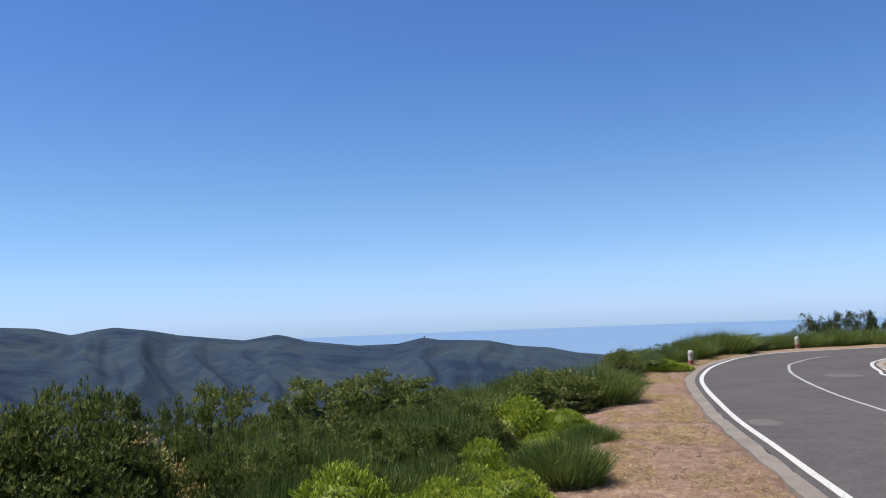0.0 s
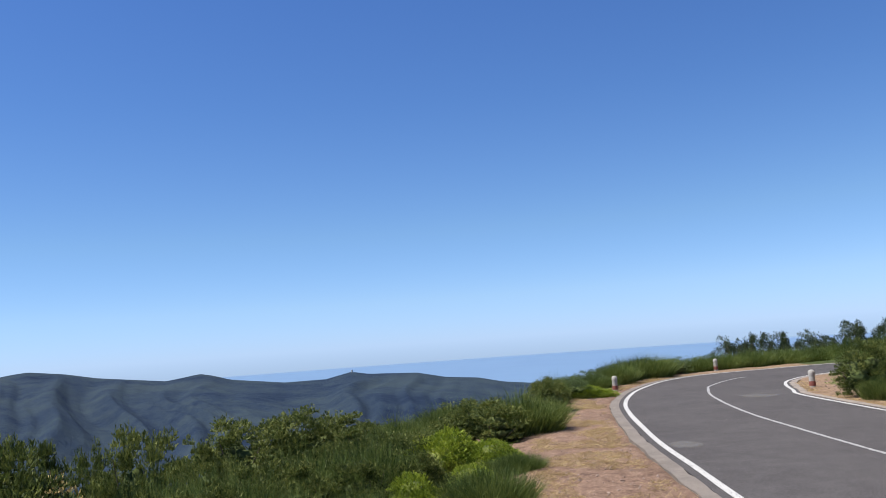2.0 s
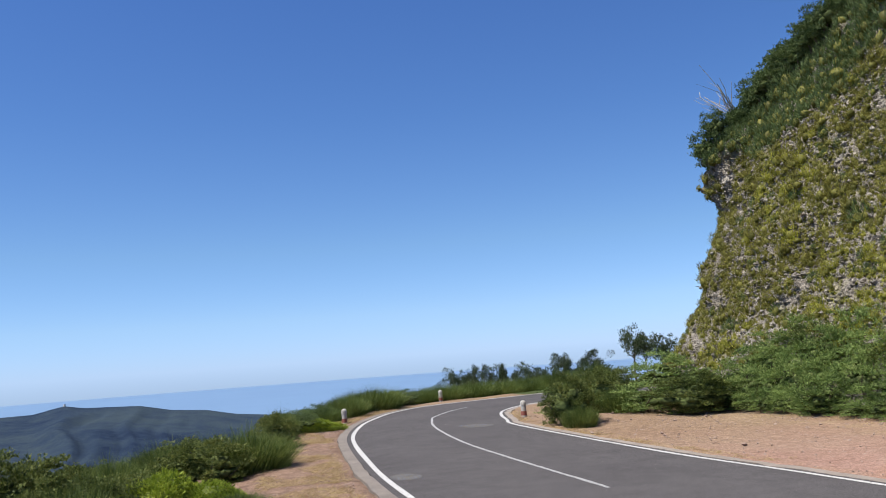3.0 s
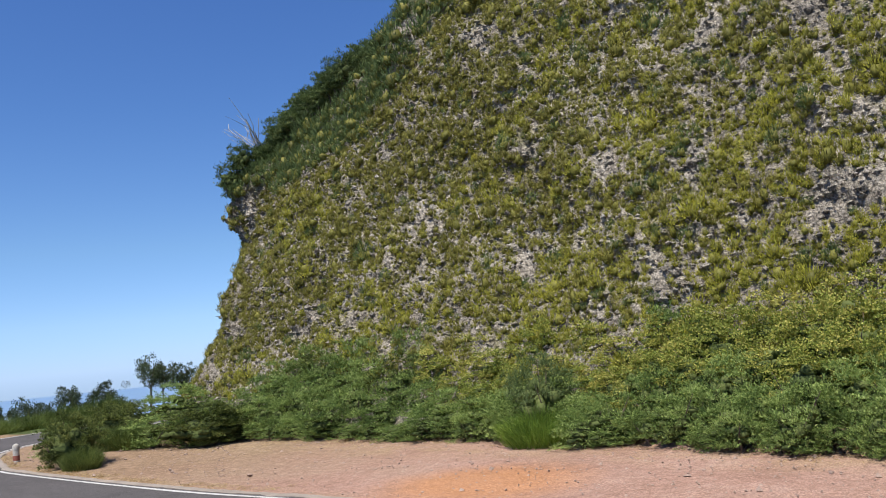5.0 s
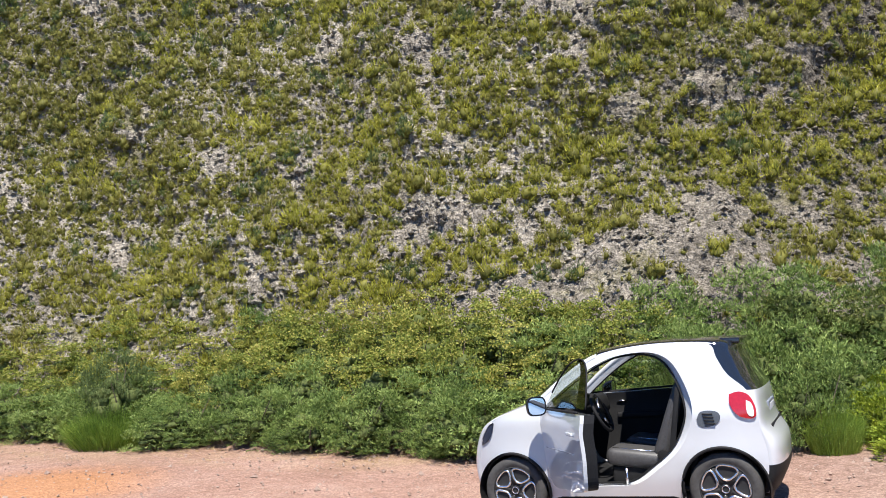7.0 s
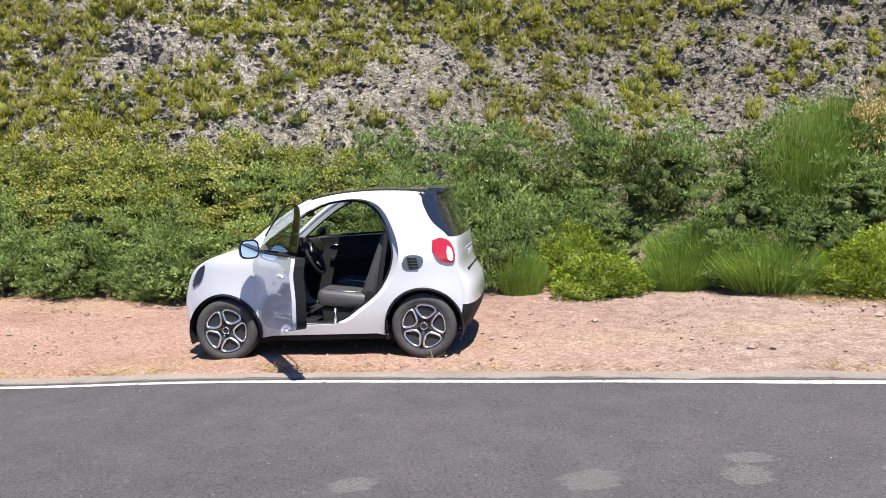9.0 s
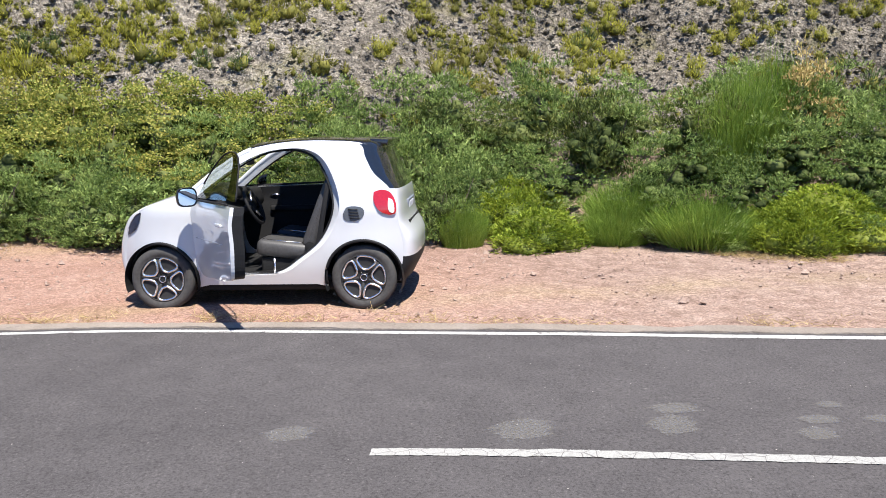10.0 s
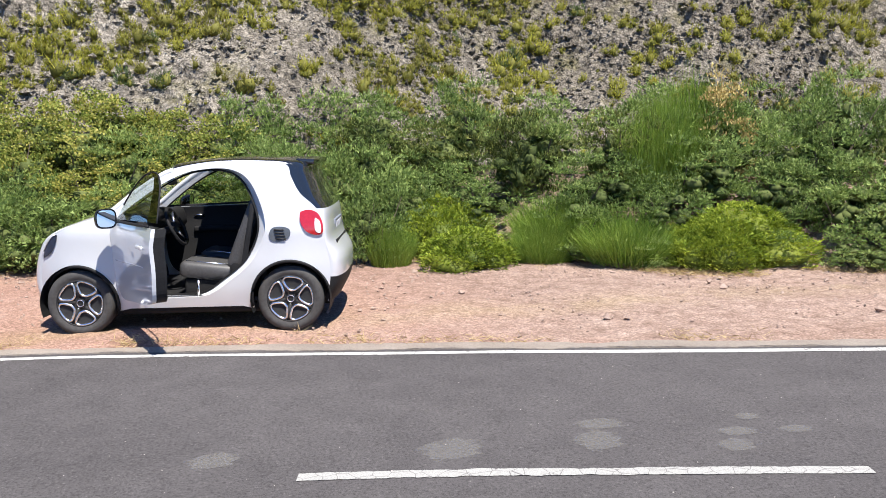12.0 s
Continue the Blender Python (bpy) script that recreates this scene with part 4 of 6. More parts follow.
for k in range(16):
    u = k / 15
    x, y = float(np.interp(u, [0, 0.3, 0.6, 1], [2.6, 4.6, 8.6, 18.0])), float(np.interp(u, [0, 0.3, 0.6, 1], [23.4, 28.3, 33.0, 36.6]))
    plant(rnd2.choice(dark_heaths), x + rnd2.uniform(-0.3, 0.2), y + rnd2.uniform(-0.2, 0.5), rnd2.uniform(0.65, 0.95), rnd2.uniform(1.1, 1.6), rnd2.random() * 6.28, group="scrub round the bend")
slim = [tree_kind("roadside_tree", s, "small wind-bent tree with a thin ragged crown", sparse=1.1, mat=TREELEAF) for s in (31, 32, 33)]
for k, (x, y, high, wide) in enumerate([(12.35, 37.89, 1.95, 2.3), (14.16, 38.32, 1.95, 2.2), (15.5, 38.88, 1.9, 2.1), (16.45, 38.49, 1.95, 2.2), (17.84, 37.87, 2.0, 2.6), (19.11, 37.25, 1.85, 2.8),
                                        (19.9, 34.2, 2.6, 2.8), (23.2, 37.2, 2.3, 2.6), (12.83, 37.73, 1.75, 1.8)]):
    grow_tree(slim[k % 3], x, y, high, wide * 0.62, k * 1.7)
    grow_tree(slim[(k + 1) % 3], x + 0.8, y + 0.3, high * 0.82, wide * 0.5, k * 2.3)

# hedge at the foot of the cliff
set_out([heaths[0], brooms[0], gorses[0]], [(9.0, 18.5, 1.25, 1.4), (8.85, 17.75, 0.6, 0.85), (9.25, 19.1, 1.1, 1.3)], "bushes inside the bend")
set_out([heaths[0], brooms[0], gorses[0], heaths[1], brooms[1], gorses[1]], [(12.42, 22.69, 1.18, 1.93), (11.5, 20.6, 0.79, 1.5), (11.95, 19.57, 0.9, 1.86), (12.3, 18.25, 1.09, 2.0), (13.4, 18.64, 0.95, 2.01), (13.9, 22.2, 1.2, 2.0)], "gorse hedge", 1.2)
for k in range(128):
    y = 18.5 - 35.0 * (k + rnd.uniform(-0.5, 0.5)) / 128
    depth = (k * 0.618034) % 1.0
    x = float(back_x(y)) + 0.45 + 2.6 * depth
    swell = noise.noise((y * 0.35, 3.3, 0)) * 0.5 + noise.noise((y * 0.9, 8.1, 0)) * 0.3
    rise = 0.10 * float(smooth01((-y - 2) / 5)) + 0.30 * math.exp(-((y - 3.5) / 2.6) ** 2) - 0.25 * math.exp(-((y - 8.6) / 1.0) ** 2)
    high = rnd.uniform(0.85, 1.2) + 0.5 * depth + (0.45 * swell + rise) * (0.35 + 0.65 * depth)
    leafy = -0.75 < y < 12.5 and depth > 0.30
    kind = rnd.choice(brambles) if leafy and rnd.random() < 0.85 else rnd.choice(gorses)
    if depth < 0.25 and rnd.random() < (0.40 if y < -1.8 else 0.04):
        kind = rnd.choice(lit_brooms + mounds)
        high *= 0.8
    if not leafy and depth > 0.4 and rnd.random() < 0.15:
        kind = rnd.choice(far_heaths)
    plant(kind, x, y, max(0.6, high), rnd.uniform(1.2, 1.7) + 0.25 * depth, rnd.random() * 6.28, group="shrubs in the hedge")
for k in range(54):
    y = 20.0 - 36.0 * k / 54
    kind = rnd.choice(gorses + gorses + lit_brooms + mounds) if y < -1 else rnd.choice(gorses)
    plant(kind, float(back_x(y)) + rnd.uniform(0.15, 0.5), y + rnd.uniform(-0.2, 0.2), rnd.uniform(0.4, 0.75), rnd.uniform(0.8, 1.2), rnd.random() * 6.28, group="low shrubs before the hedge")
for x, y, high, wide, kind in ((11.4, -6.62, 1.85, 1.3, lit_brooms[0]), (11.74, -7.25, 1.85, 1.5, lit_brooms[1]), (10.82, -4.75, 0.80, 0.95, lit_brooms[1]), (10.92, -3.76, 0.62, 1.35, mounds[0]), (12.14, -3.58, 0.75, 1.2, mounds[1]),
                               (10.38, -5.72, 0.62, 0.8, lit_brooms[0]), (12.35, 1.82, 1.15, 1.9, gorses[0]), (11.38, -2.55, 1.30, 1.1, gorses[2]), (11.2, -2.75, 0.85, 0.7, lit_brooms[1]), (12.71, -1.32, 1.55, 1.5, brooms[1]), (10.97, -5.27, 1.05, 1.3, gorses[1]), (9.69, -6.65, 0.75, 1.2, mounds[0]), (13.0, 8.5, 0.95, 1.6, lit_brooms[0]), (12.9, 7.4, 0.8, 1.5, gorses[1]), (13.5, 8.7, 1.9, 1.6, dark_heaths[1]), (11.27, -7.46, 1.75, 1.1, drys[0]), (10.45, -8.65, 1.55, 1.7, gorses[2]), (9.9, -8.3, 1.0, 1.3, gorses[0])):
    plant(kind, x, y, high, wide, x + y, group="broom and cushions in the hedge")

for k in range(11):
    y = 0.3 + 1.12 * k + rnd.uniform(-0.3, 0.3)
    plant(rnd.choice(gorses), float(back_x(y)) + rnd.uniform(0.25, 0.6), y, rnd.uniform(0.85, 1.25), rnd.uniform(1.3, 1.7), rnd.random() * 6.28, group="shrubs in the hedge")
for x, y, high in ((12.9, -1.44, 1.75), (12.9, -2.45, 1.7), (12.43, -3.2, 1.4)):
    plant(rnd.choice(gorses), x, y, high, 1.6, rnd.random() * 6.28, group="shrubs in the hedge")

# brow of the cliff
for k in range(60):
    y = rnd.uniform(13.5, 22.2)
    top = cliff_top(y)
    step = rnd.uniform(-0.2, 1.6)
    x = FOOT_X + cliff_lean(top) + step + 0.35 + 0.5 * max(0, y - CORNER_Y) ** 2
    (x, y, z), k = recede((x, y, top - 0.4 + max(0, step) * 0.6 + 0.45 * float(smooth01((y - 15) / 2) * smooth01((22.5 - y) / 2))))
    plant(rnd.choice(brow_heaths), x, y, k * rnd.uniform(0.8, 1.3), k * rnd.uniform(1.0, 1.6), rnd.random() * 6.28, z=z, sink=0.1, group="heath on the brow of the cliff")
for y, z, x in ((22.2, 7.5, 15.4), (22.5, 7.2, 15.8), (21.7, 8.0, 15.5)):
    place, k = recede((x + 0.95, y, z))
    plant(brow_heaths[int(y * 10) % 2], place.x, place.y, 1.2 * k, k, y, z=place.z, group="heath on the brow of the cliff")

# tufts on the rock
rs = np.random.RandomState(3)


def tufts(name, chosen, material, per, label):
    """Ragged cushions of short upright shoots in one to three lobes, each lying against the rock."""
    V, F, n, HV, HF, hn = [], [], 0, [], [], 0
    for q, (nx, ny), whole in chosen:
        out, along_face = np.array([nx, ny, 0.0]), np.array([-ny, nx, 0.0])
        for lobe in range(1 if whole < 0.085 else 2 if whole < 0.13 else 3):
            size = whole * (1.0 if lobe == 0 else 0.55 + 0.3 * rs.rand())
            aside = along_face * whole * 0.75 * rs.randn() + np.array([0, 0, whole * (0.5 * rs.rand() - 0.45)]) if lobe else 0
            d = rs.normal(size=(per, 3))
            d += (out * 0.55 + np.array([0, 0, 0.5])) * np.linalg.norm(d, axis=1, keepdims=True)
            d /= np.linalg.norm(d, axis=1, keepdims=True)
            shape = np.array([0.8, 0.9, 1.1]) * (0.75 + 0.5 * rs.rand(3))
            centre = np.array(q) + out * size * 0.22 + np.array([0, 0, size * 0.15]) + aside
            pos = centre + d * size * shape * (0.42 + 0.50 * rs.rand(per, 1) ** 0.6)
            way = d * 0.7 + np.array([0, 0, 0.7]) + rs.randn(per, 3) * 0.25
            v, f = leaves(pos, way, size * (0.24 + 0.34 * rs.rand(per)), size * (0.06 + 0.05 * rs.rand(per)), rs)
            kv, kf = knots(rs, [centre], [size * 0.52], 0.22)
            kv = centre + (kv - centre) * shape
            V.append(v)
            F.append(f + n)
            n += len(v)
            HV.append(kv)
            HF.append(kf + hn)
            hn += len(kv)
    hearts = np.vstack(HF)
    me = two_toned(mesh_of(name, np.vstack(V + HV), np.vstack(F + [hearts + n]), material), TUFT_SHADE, len(hearts))
    return thing(name, me, label, "heath tufts", kind="stuff")


yellow, olive, green, taken = [], [], [], {}
for k in rs.permutation(len(cliff_pts)):
    (qx, qy, high), nrm, qz, py, cell = cliff_pts[k]
    if py < -18 or qz < 0.9:
        continue
    m = noise.fractal((py * 0.9, qz * 0.9, 4), 0.9, 2.0, 3)
    cover = 0.95 + 1.9 * m + 0.25 * float(smooth01((py - 3) / 4))
    cover *= 0.14 + 0.86 * float(smooth01((py + 5.7 + 0.6 * qz) / 5.0))            # barer rock past the scree fan
    cover *= 0.55 + 0.45 * float(smooth01((qz - 1.6) / 2.2))
    scree = 4.3 - (0.42 if py > -1.9 else 1.1) * abs(py + 1.9) - qz          # height below the edge of the scree fan
    if 0 < scree and py > -4.2:
        cover *= 0.10 + 0.25 * float(smooth01((py - 1) / 3))
    elif -0.55 < scree and -4.0 < py < -1.9:
        cover = 0.95                                                              # green band down its flank
    if py > 21.2 and 4.6 < qz < 8:
        cover *= 0.15                                                                 # bare rock below the overhang
    if rs.rand() > cover:
        continue
    edge = 13 < py < 22.4 and cliff_top(py) - qz < (1.9 if py < 20 else 1.0)
    shrub = edge or rs.rand() < 0.05
    size = 0.20 + 0.22 * rs.rand() if edge else 0.055 + 0.19 * rs.rand() ** 2.0 * (0.6 + 0.8 * max(0.0, min(1.0, 0.5 + 1.5 * m))) + (0.05 if shrub else 0)
    cx, cz = int(py / 0.3), int(qz / 0.3)
    near = [t for a in (-1, 0, 1) for b in (-1, 0, 1) for t in taken.get((cx + a, cz + b), ())]
    if any((py - ty) ** 2 + (qz - tz) ** 2 < (0.46 * (size + ts)) ** 2 for ty, tz, ts in near):
        continue
    taken.setdefault((cx, cz), []).append((py, qz, size))
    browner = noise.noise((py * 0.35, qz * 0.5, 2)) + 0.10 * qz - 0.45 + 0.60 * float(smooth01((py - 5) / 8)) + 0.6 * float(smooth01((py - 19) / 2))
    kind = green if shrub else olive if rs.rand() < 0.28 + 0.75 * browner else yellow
    kind.append(((qx, qy, high), nrm, size * (1 + 0.022 * max(0.0, qz - 1.5))))
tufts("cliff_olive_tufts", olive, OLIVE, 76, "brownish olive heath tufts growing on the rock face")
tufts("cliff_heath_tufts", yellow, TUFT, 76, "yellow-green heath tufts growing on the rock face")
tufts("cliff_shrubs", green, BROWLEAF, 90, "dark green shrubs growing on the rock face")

# dead tree on the corner of the brow
dead = new("dead_tree")
dead.location = recede((17.6, 21.7, 8.4))[0]
dead.scale = (1.15, 1.15, 1.15)
tagged(dead, "bleached bare dead tree on the brow of the cliff", "tree")
dv, df, r2 = [], [], np.random.RandomState(8)


def twig(v, f, a, b, r0, r1):
    k0, a, b = len(v), np.asarray(a, float), np.asarray(b, float)
    for p, r in ((a, r0), ((a + b) / 2 + r2.randn(3) * 0.05, (r0 + r1) / 2), (b, r1)):
        for q in range(5):
            v.append(p + np.array([math.cos(q * 1.2566) * r, math.sin(q * 1.2566) * r, 0]))
    for i in range(2):
        for q in range(5):
            x, y = k0 + i * 5 + q, k0 + i * 5 + (q + 1) % 5
            f.append((x, y, y + 5, x + 5))


twig(dv, df, (0, 0, -0.5), (-0.1, 0.2, 0.7), 0.05, 0.035)
part("trunk", mesh_of("trunk", dv, df, DEADWOOD), dead)
for k in range(9):
    bv, bf = [], []
    tip = np.array([-0.15 - 0.9 * r2.rand(), 0.3 + 0.9 * r2.rand() * (1 if k % 3 else -1), 0.5 + 1.0 * r2.rand()])
    twig(bv, bf, (-0.1 * r2.rand(), 0.15, 0.3 + 0.4 * r2.rand()), tip, 0.032, 0.014)
    for _ in range(3):
        twig(bv, bf, tip * (0.5 + 0.4 * r2.rand()), tip + r2.randn(3) * 0.3, 0.014, 0.007)
    part("branch", mesh_of("branch", bv, bf, DEADWOOD), dead)


# loose stones and straw
def stones(name, count, area, seed, smin, smax, material, label):
    rs2 = np.random.RandomState(seed)
    oct_v = np.array([(1, 0, 0), (0, 1, 0), (-1, 0, 0), (0, -1, 0), (0, 0, 0.8), (0, 0, -0.8)])
    oct_f = np.array([(0, 1, 4), (1, 2, 4), (2, 3, 4), (3, 0, 4), (1, 0, 5), (2, 1, 5), (3, 2, 5), (0, 3, 5)])
    V, F, n = [], [], 0
    xs, ys = area(rs2, count)
    zs = ground_z(xs, ys)
    for x, y, z in zip(xs, ys, zs):
        s = smin + (smax - smin) * rs2.rand() ** 3
        a = rs2.rand() * 6.28
        v = oct_v * (s * (0.7 + 0.6 * rs2.rand(3))) + rs2.randn(6, 3) * s * 0.18
        c, t = math.cos(a), math.sin(a)
        V.append(np.column_stack([v[:, 0] * c - v[:, 1] * t + x, v[:, 0] * t + v[:, 1] * c + y, v[:, 2] + z + s * 0.25]))
        F.append(oct_f + n)
        n += 6
    return thing(name, mesh_of(name, np.vstack(V), np.vstack(F), material), label, "stones", kind="stuff")


STONE = concrete_mat("loose_stone", (0.20, 0.135, 0.105), (0.42, 0.32, 0.26))


def inner_x(y):
    return np.interp(y, INNER[:290, 1], INNER[:290, 0])


def layby(r, n):
    y = r.uniform(-14, 24, n)
    return (inner_x(y) + 0.4) + (r.rand(n) ** 0.7) * (back_x(y) + 0.3 - inner_x(y) - 0.4), y


def verge(r, n):
    y = r.uniform(3, 30, n)
    lo_x = np.interp(y, SHOULDER[:, 1][:110], SHOULDER[:, 0][:110])
    hi_x = np.interp(y, OUTER[:300, 1], OUTER[:300, 0]) - 0.55
    return lo_x + (hi_x - lo_x) * r.rand(n), y


def rubble(count, seed):
    """Crumbling chunks that stand out of the rock face."""
    r = np.random.RandomState(seed)
    near_pts = [p for p in cliff_pts if -13 < p[3] < 23 and p[0][2] > 0.7]
    pick = r.choice(len(near_pts), count)
    oct_v = np.array([(1, 0, 0), (0, 1, 0), (-1, 0, 0), (0, -1, 0), (0, 0, 1), (0, 0, -1)])
    oct_f = np.array([(0, 1, 4), (1, 2, 4), (2, 3, 4), (3, 0, 4), (1, 0, 5), (2, 1, 5), (3, 2, 5), (0, 3, 5)])
    size = (0.018 + 0.070 * r.rand(count) ** 2.2)[:, None, None]
    centre = np.array([near_pts[k][0] for k in pick]) + r.randn(count, 3) * 0.05 * np.array([0.5, 1, 1]) + np.array([-0.012, 0, 0])
    v = centre[:, None] + oct_v[None] * size * (0.6 + 0.8 * r.rand(count, 1, 3)) + r.randn(count, 6, 3) * size * 0.22
    f = oct_f[None] + 6 * np.arange(count)[:, None, None]
    return thing("cliff_rubble", mesh_of("cliff_rubble", v.reshape(-1, 3), f.reshape(-1, 3), ROCK), "crumbling grey stones standing out of the rock face", "stones", kind="stuff")


rubble(46000, 25)
stones("lay_by_stones", 9000, layby, 21, 0.005, 0.024, STONE, "loose reddish stones on the gravel lay-by")
stones("verge_stones", 2600, verge, 22, 0.005, 0.026, STONE, "loose stones on the dry shoulder")


def straw(name, count, area, seed, label):
    r = np.random.RandomState(seed)
    xs, ys = area(r, count)
    keep = np.array([noise.noise((a * 0.9, b * 0.9, 7)) > -0.12 for a, b in zip(xs, ys)])
    xs, ys = xs[keep], ys[keep]
    k = np.repeat(np.arange(len(xs)), 7)
    pos = np.column_stack([xs[k] + r.randn(len(k)) * 0.05, ys[k] + r.randn(len(k)) * 0.05, ground_z(xs, ys)[k] + 0.005])
    way = np.column_stack([r.randn(len(k)), r.randn(len(k)), 0.15 + 0.45 * r.rand(len(k))])
    v, f = leaves(pos, way, 0.05 + 0.08 * r.rand(len(k)), 0.006, r)
    return thing(name, mesh_of(name, v, f, STRAW), label, "dry grass", kind="stuff")


def lay_edges(r, n):
    y = r.uniform(-14, 24, n)
    near = r.rand(n) < 0.4
    return np.where(near, inner_x(y) + 0.36 + np.abs(r.randn(n)) * 0.16, back_x(y) + 0.1 + r.randn(n) * 0.3), y


def hedge_foot(r, n):
    y = r.uniform(-8.5, -2.0, n)
    return back_x(y) - 0.12 + r.randn(n) * 0.22, y


straw("hedge_straw", 1500, hedge_foot, 26, "bleached dry grass at the foot of the hedge")
stones("scattered_stones", 420, layby, 27, 0.012, 0.05, STONE, "fist-sized reddish stones scattered on the lay-by")
straw("shoulder_straw", 6500, verge, 23, "dry yellow grass and straw on the shoulder")
straw("lay_by_straw", 2600, lay_edges, 24, "dry grass along the edges of the lay-by")


# ---- stone bollards ----
WHITEWASH = concrete_mat("whitewash", (0.24, 0.22, 0.19), (0.52, 0.50, 0.46))
BANDRED = plain("faded_red_paint", (0.22, 0.07, 0.05), 0.8, grain=0.35, scale=25, bump_d=0.004)


def lathe(profile, seg=24):
    v = [(r * math.cos(2 * math.pi * k / seg), r * math.sin(2 * math.pi * k / seg), z) for r, z in profile for k in range(seg)]
    f = [(i * seg + k, i * seg + (k + 1) % seg, (i + 1) * seg + (k + 1) % seg, (i + 1) * seg + k) for i in range(len(profile) - 1) for k in range(seg)]
    f.append(tuple(range((len(profile) - 1) * seg, len(profile) * seg)))
    return v, f


def bollard():
    e = new("road_bollard")
    tagged(e, "weathered whitewashed stone bollard beside the road", "bollard", "bollards along the bend")
    part("post", mesh_of("post", *lathe([(0.082, -0.12), (0.080, 0.10), (0.076, 0.30)]), WHITEWASH, False), e)
    part("band", mesh_of("band", *lathe([(0.081, 0.04), (0.083, 0.05), (0.082, 0.15), (0.079, 0.16)]), BANDRED), e, "faded dark red painted band")
    part("cap", mesh_of("cap", *lathe([(0.080, 0.30), (0.086, 0.33), (0.084, 0.39), (0.068, 0.43), (0.03, 0.455)]), WHITEWASH, True), e, "rounded whitewashed cap")
    return e


first = bollard()
first.location = (4.7, 25.6, gz(4.7, 25.6))
for x, y, turn in ((9.95, 32.6, 40), (9.15, 21.9, 80)):
    copy_thing(first, pose(x, y, gz(x, y), 0, 0, turn))


# ---- parked car: x ahead, y to its left, z up ----
from mathutils.geometry import delaunay_2d_cdt

CARWHITE = plain("white_car_paint", (0.56, 0.57, 0.59), 0.30, grain=0.015, scale=6, coat=1.0)
CARBLACK = plain("black_gloss", (0.012, 0.012, 0.014), 0.12, grain=0.1, coat=0.6)
PLASTIC = plain("black_plastic", (0.017, 0.017, 0.018), 0.6, grain=0.2, scale=80, bump_d=0.001)
PLASTIC.node_tree.nodes["Principled BSDF"].inputs["Specular IOR Level"].default_value = 0.12
SEATCLOTH = plain("dark_seat_leather", (0.050, 0.049, 0.051), 0.5, grain=0.25, scale=60, bump_d=0.002)
GREYPLASTIC = plain("grey_plastic", (0.085, 0.095, 0.110), 0.4, grain=0.15, scale=60)
RUBBER = plain("tyre_rubber", (0.045, 0.043, 0.042), 0.85, grain=0.25, scale=25, bump_d=0.002)
SILVER = plain("machined_alloy", (0.72, 0.72, 0.74), 0.25, 1.0, grain=0.05)
DARKMETAL = plain("dark_wheel", (0.012, 0.012, 0.013), 0.75, 0.0, grain=0.15)
REDLENS = plain("red_lens", (0.38, 0.010, 0.014), 0.12, grain=0.15, scale=40, coat=1.0)
WHITELENS = plain("clear_lens", (0.78, 0.76, 0.76), 0.15, grain=0.12, scale=60, coat=1.0)
HEADLENS = plain("headlamp_lens", (0.018, 0.026, 0.050), 0.25, grain=0.4, scale=25, coat=0.25)
PLATEBLUE = plain("plate_grey", (0.16, 0.18, 0.22), 0.4, grain=0.1)
PLATEMARK = plain("plate_marks", (0.42, 0.43, 0.45), 0.5, grain=0.1)
MIRROR = plain("mirror_glass", (0.85, 0.88, 0.92), 0.02, 1.0, grain=0.01)


def glass_mat(name, tint, gloss):
    m = bpy.data.materials.new(name)
    m.use_nodes = True
    nt = m.node_tree
    nt.nodes.remove(nt.nodes["Principled BSDF"])
    tr, gl, ms, fr = (nt.nodes.new("ShaderNode" + k) for k in ("BsdfTransparent", "BsdfGlossy", "MixShader", "LayerWeight"))
    tr.inputs[0].default_value = (*tint, 1)
    gl.inputs["Roughness"].default_value = 0.03
    sheen = maths(nt, "ADD", maths(nt, "MULTIPLY", maths(nt, "POWER", fr.outputs["Facing"], 4.0), gloss), 0.03)
    nt.links.new(sheen, ms.inputs[0])
    nt.links.new(tr.outputs[0], ms.inputs[1])
    nt.links.new(gl.outputs[0], ms.inputs[2])
    nt.links.new(ms.outputs[0], nt.nodes["Material Output"].inputs[0])
    return m


SMOKED = glass_mat("smoked_car_glass", (0.16, 0.18, 0.18), 0.5)
CLEAR, TINTED = glass_mat("car_glass", (0.80, 0.84, 0.82), 0.55), plain("tinted_glass", (0.012, 0.015, 0.018), 0.04, grain=0.05, coat=1.0)


def half_width(x, z):
    w = 0.818 - 0.30 * max(0.0, 0.42 - z) ** 1.6 - 0.105 * max(0.0, 0.92 - z) ** 1.25
    w -= 0.30 * max(0.0, z - 0.92) ** 1.25
    w += 0.022 * math.exp(-((z - 0.52) / 0.16) ** 2) * (math.exp(-((x - 0.94) / 0.34) ** 2) + math.exp(-((x + 0.94) / 0.36) ** 2))
    w -= 0.24 * max(0.0, min(1.2, (x - 0.58) / 0.86)) ** 2.6
    w -= 0.11 * max(0.0, min(1.2, (-x - 0.78) / 0.58)) ** 2.6
    w -= 0.018 * math.exp(-((z - 0.78) / 0.10) ** 2) * max(0.0, 1 - abs(x + 0.05) / 0.75)
    return w


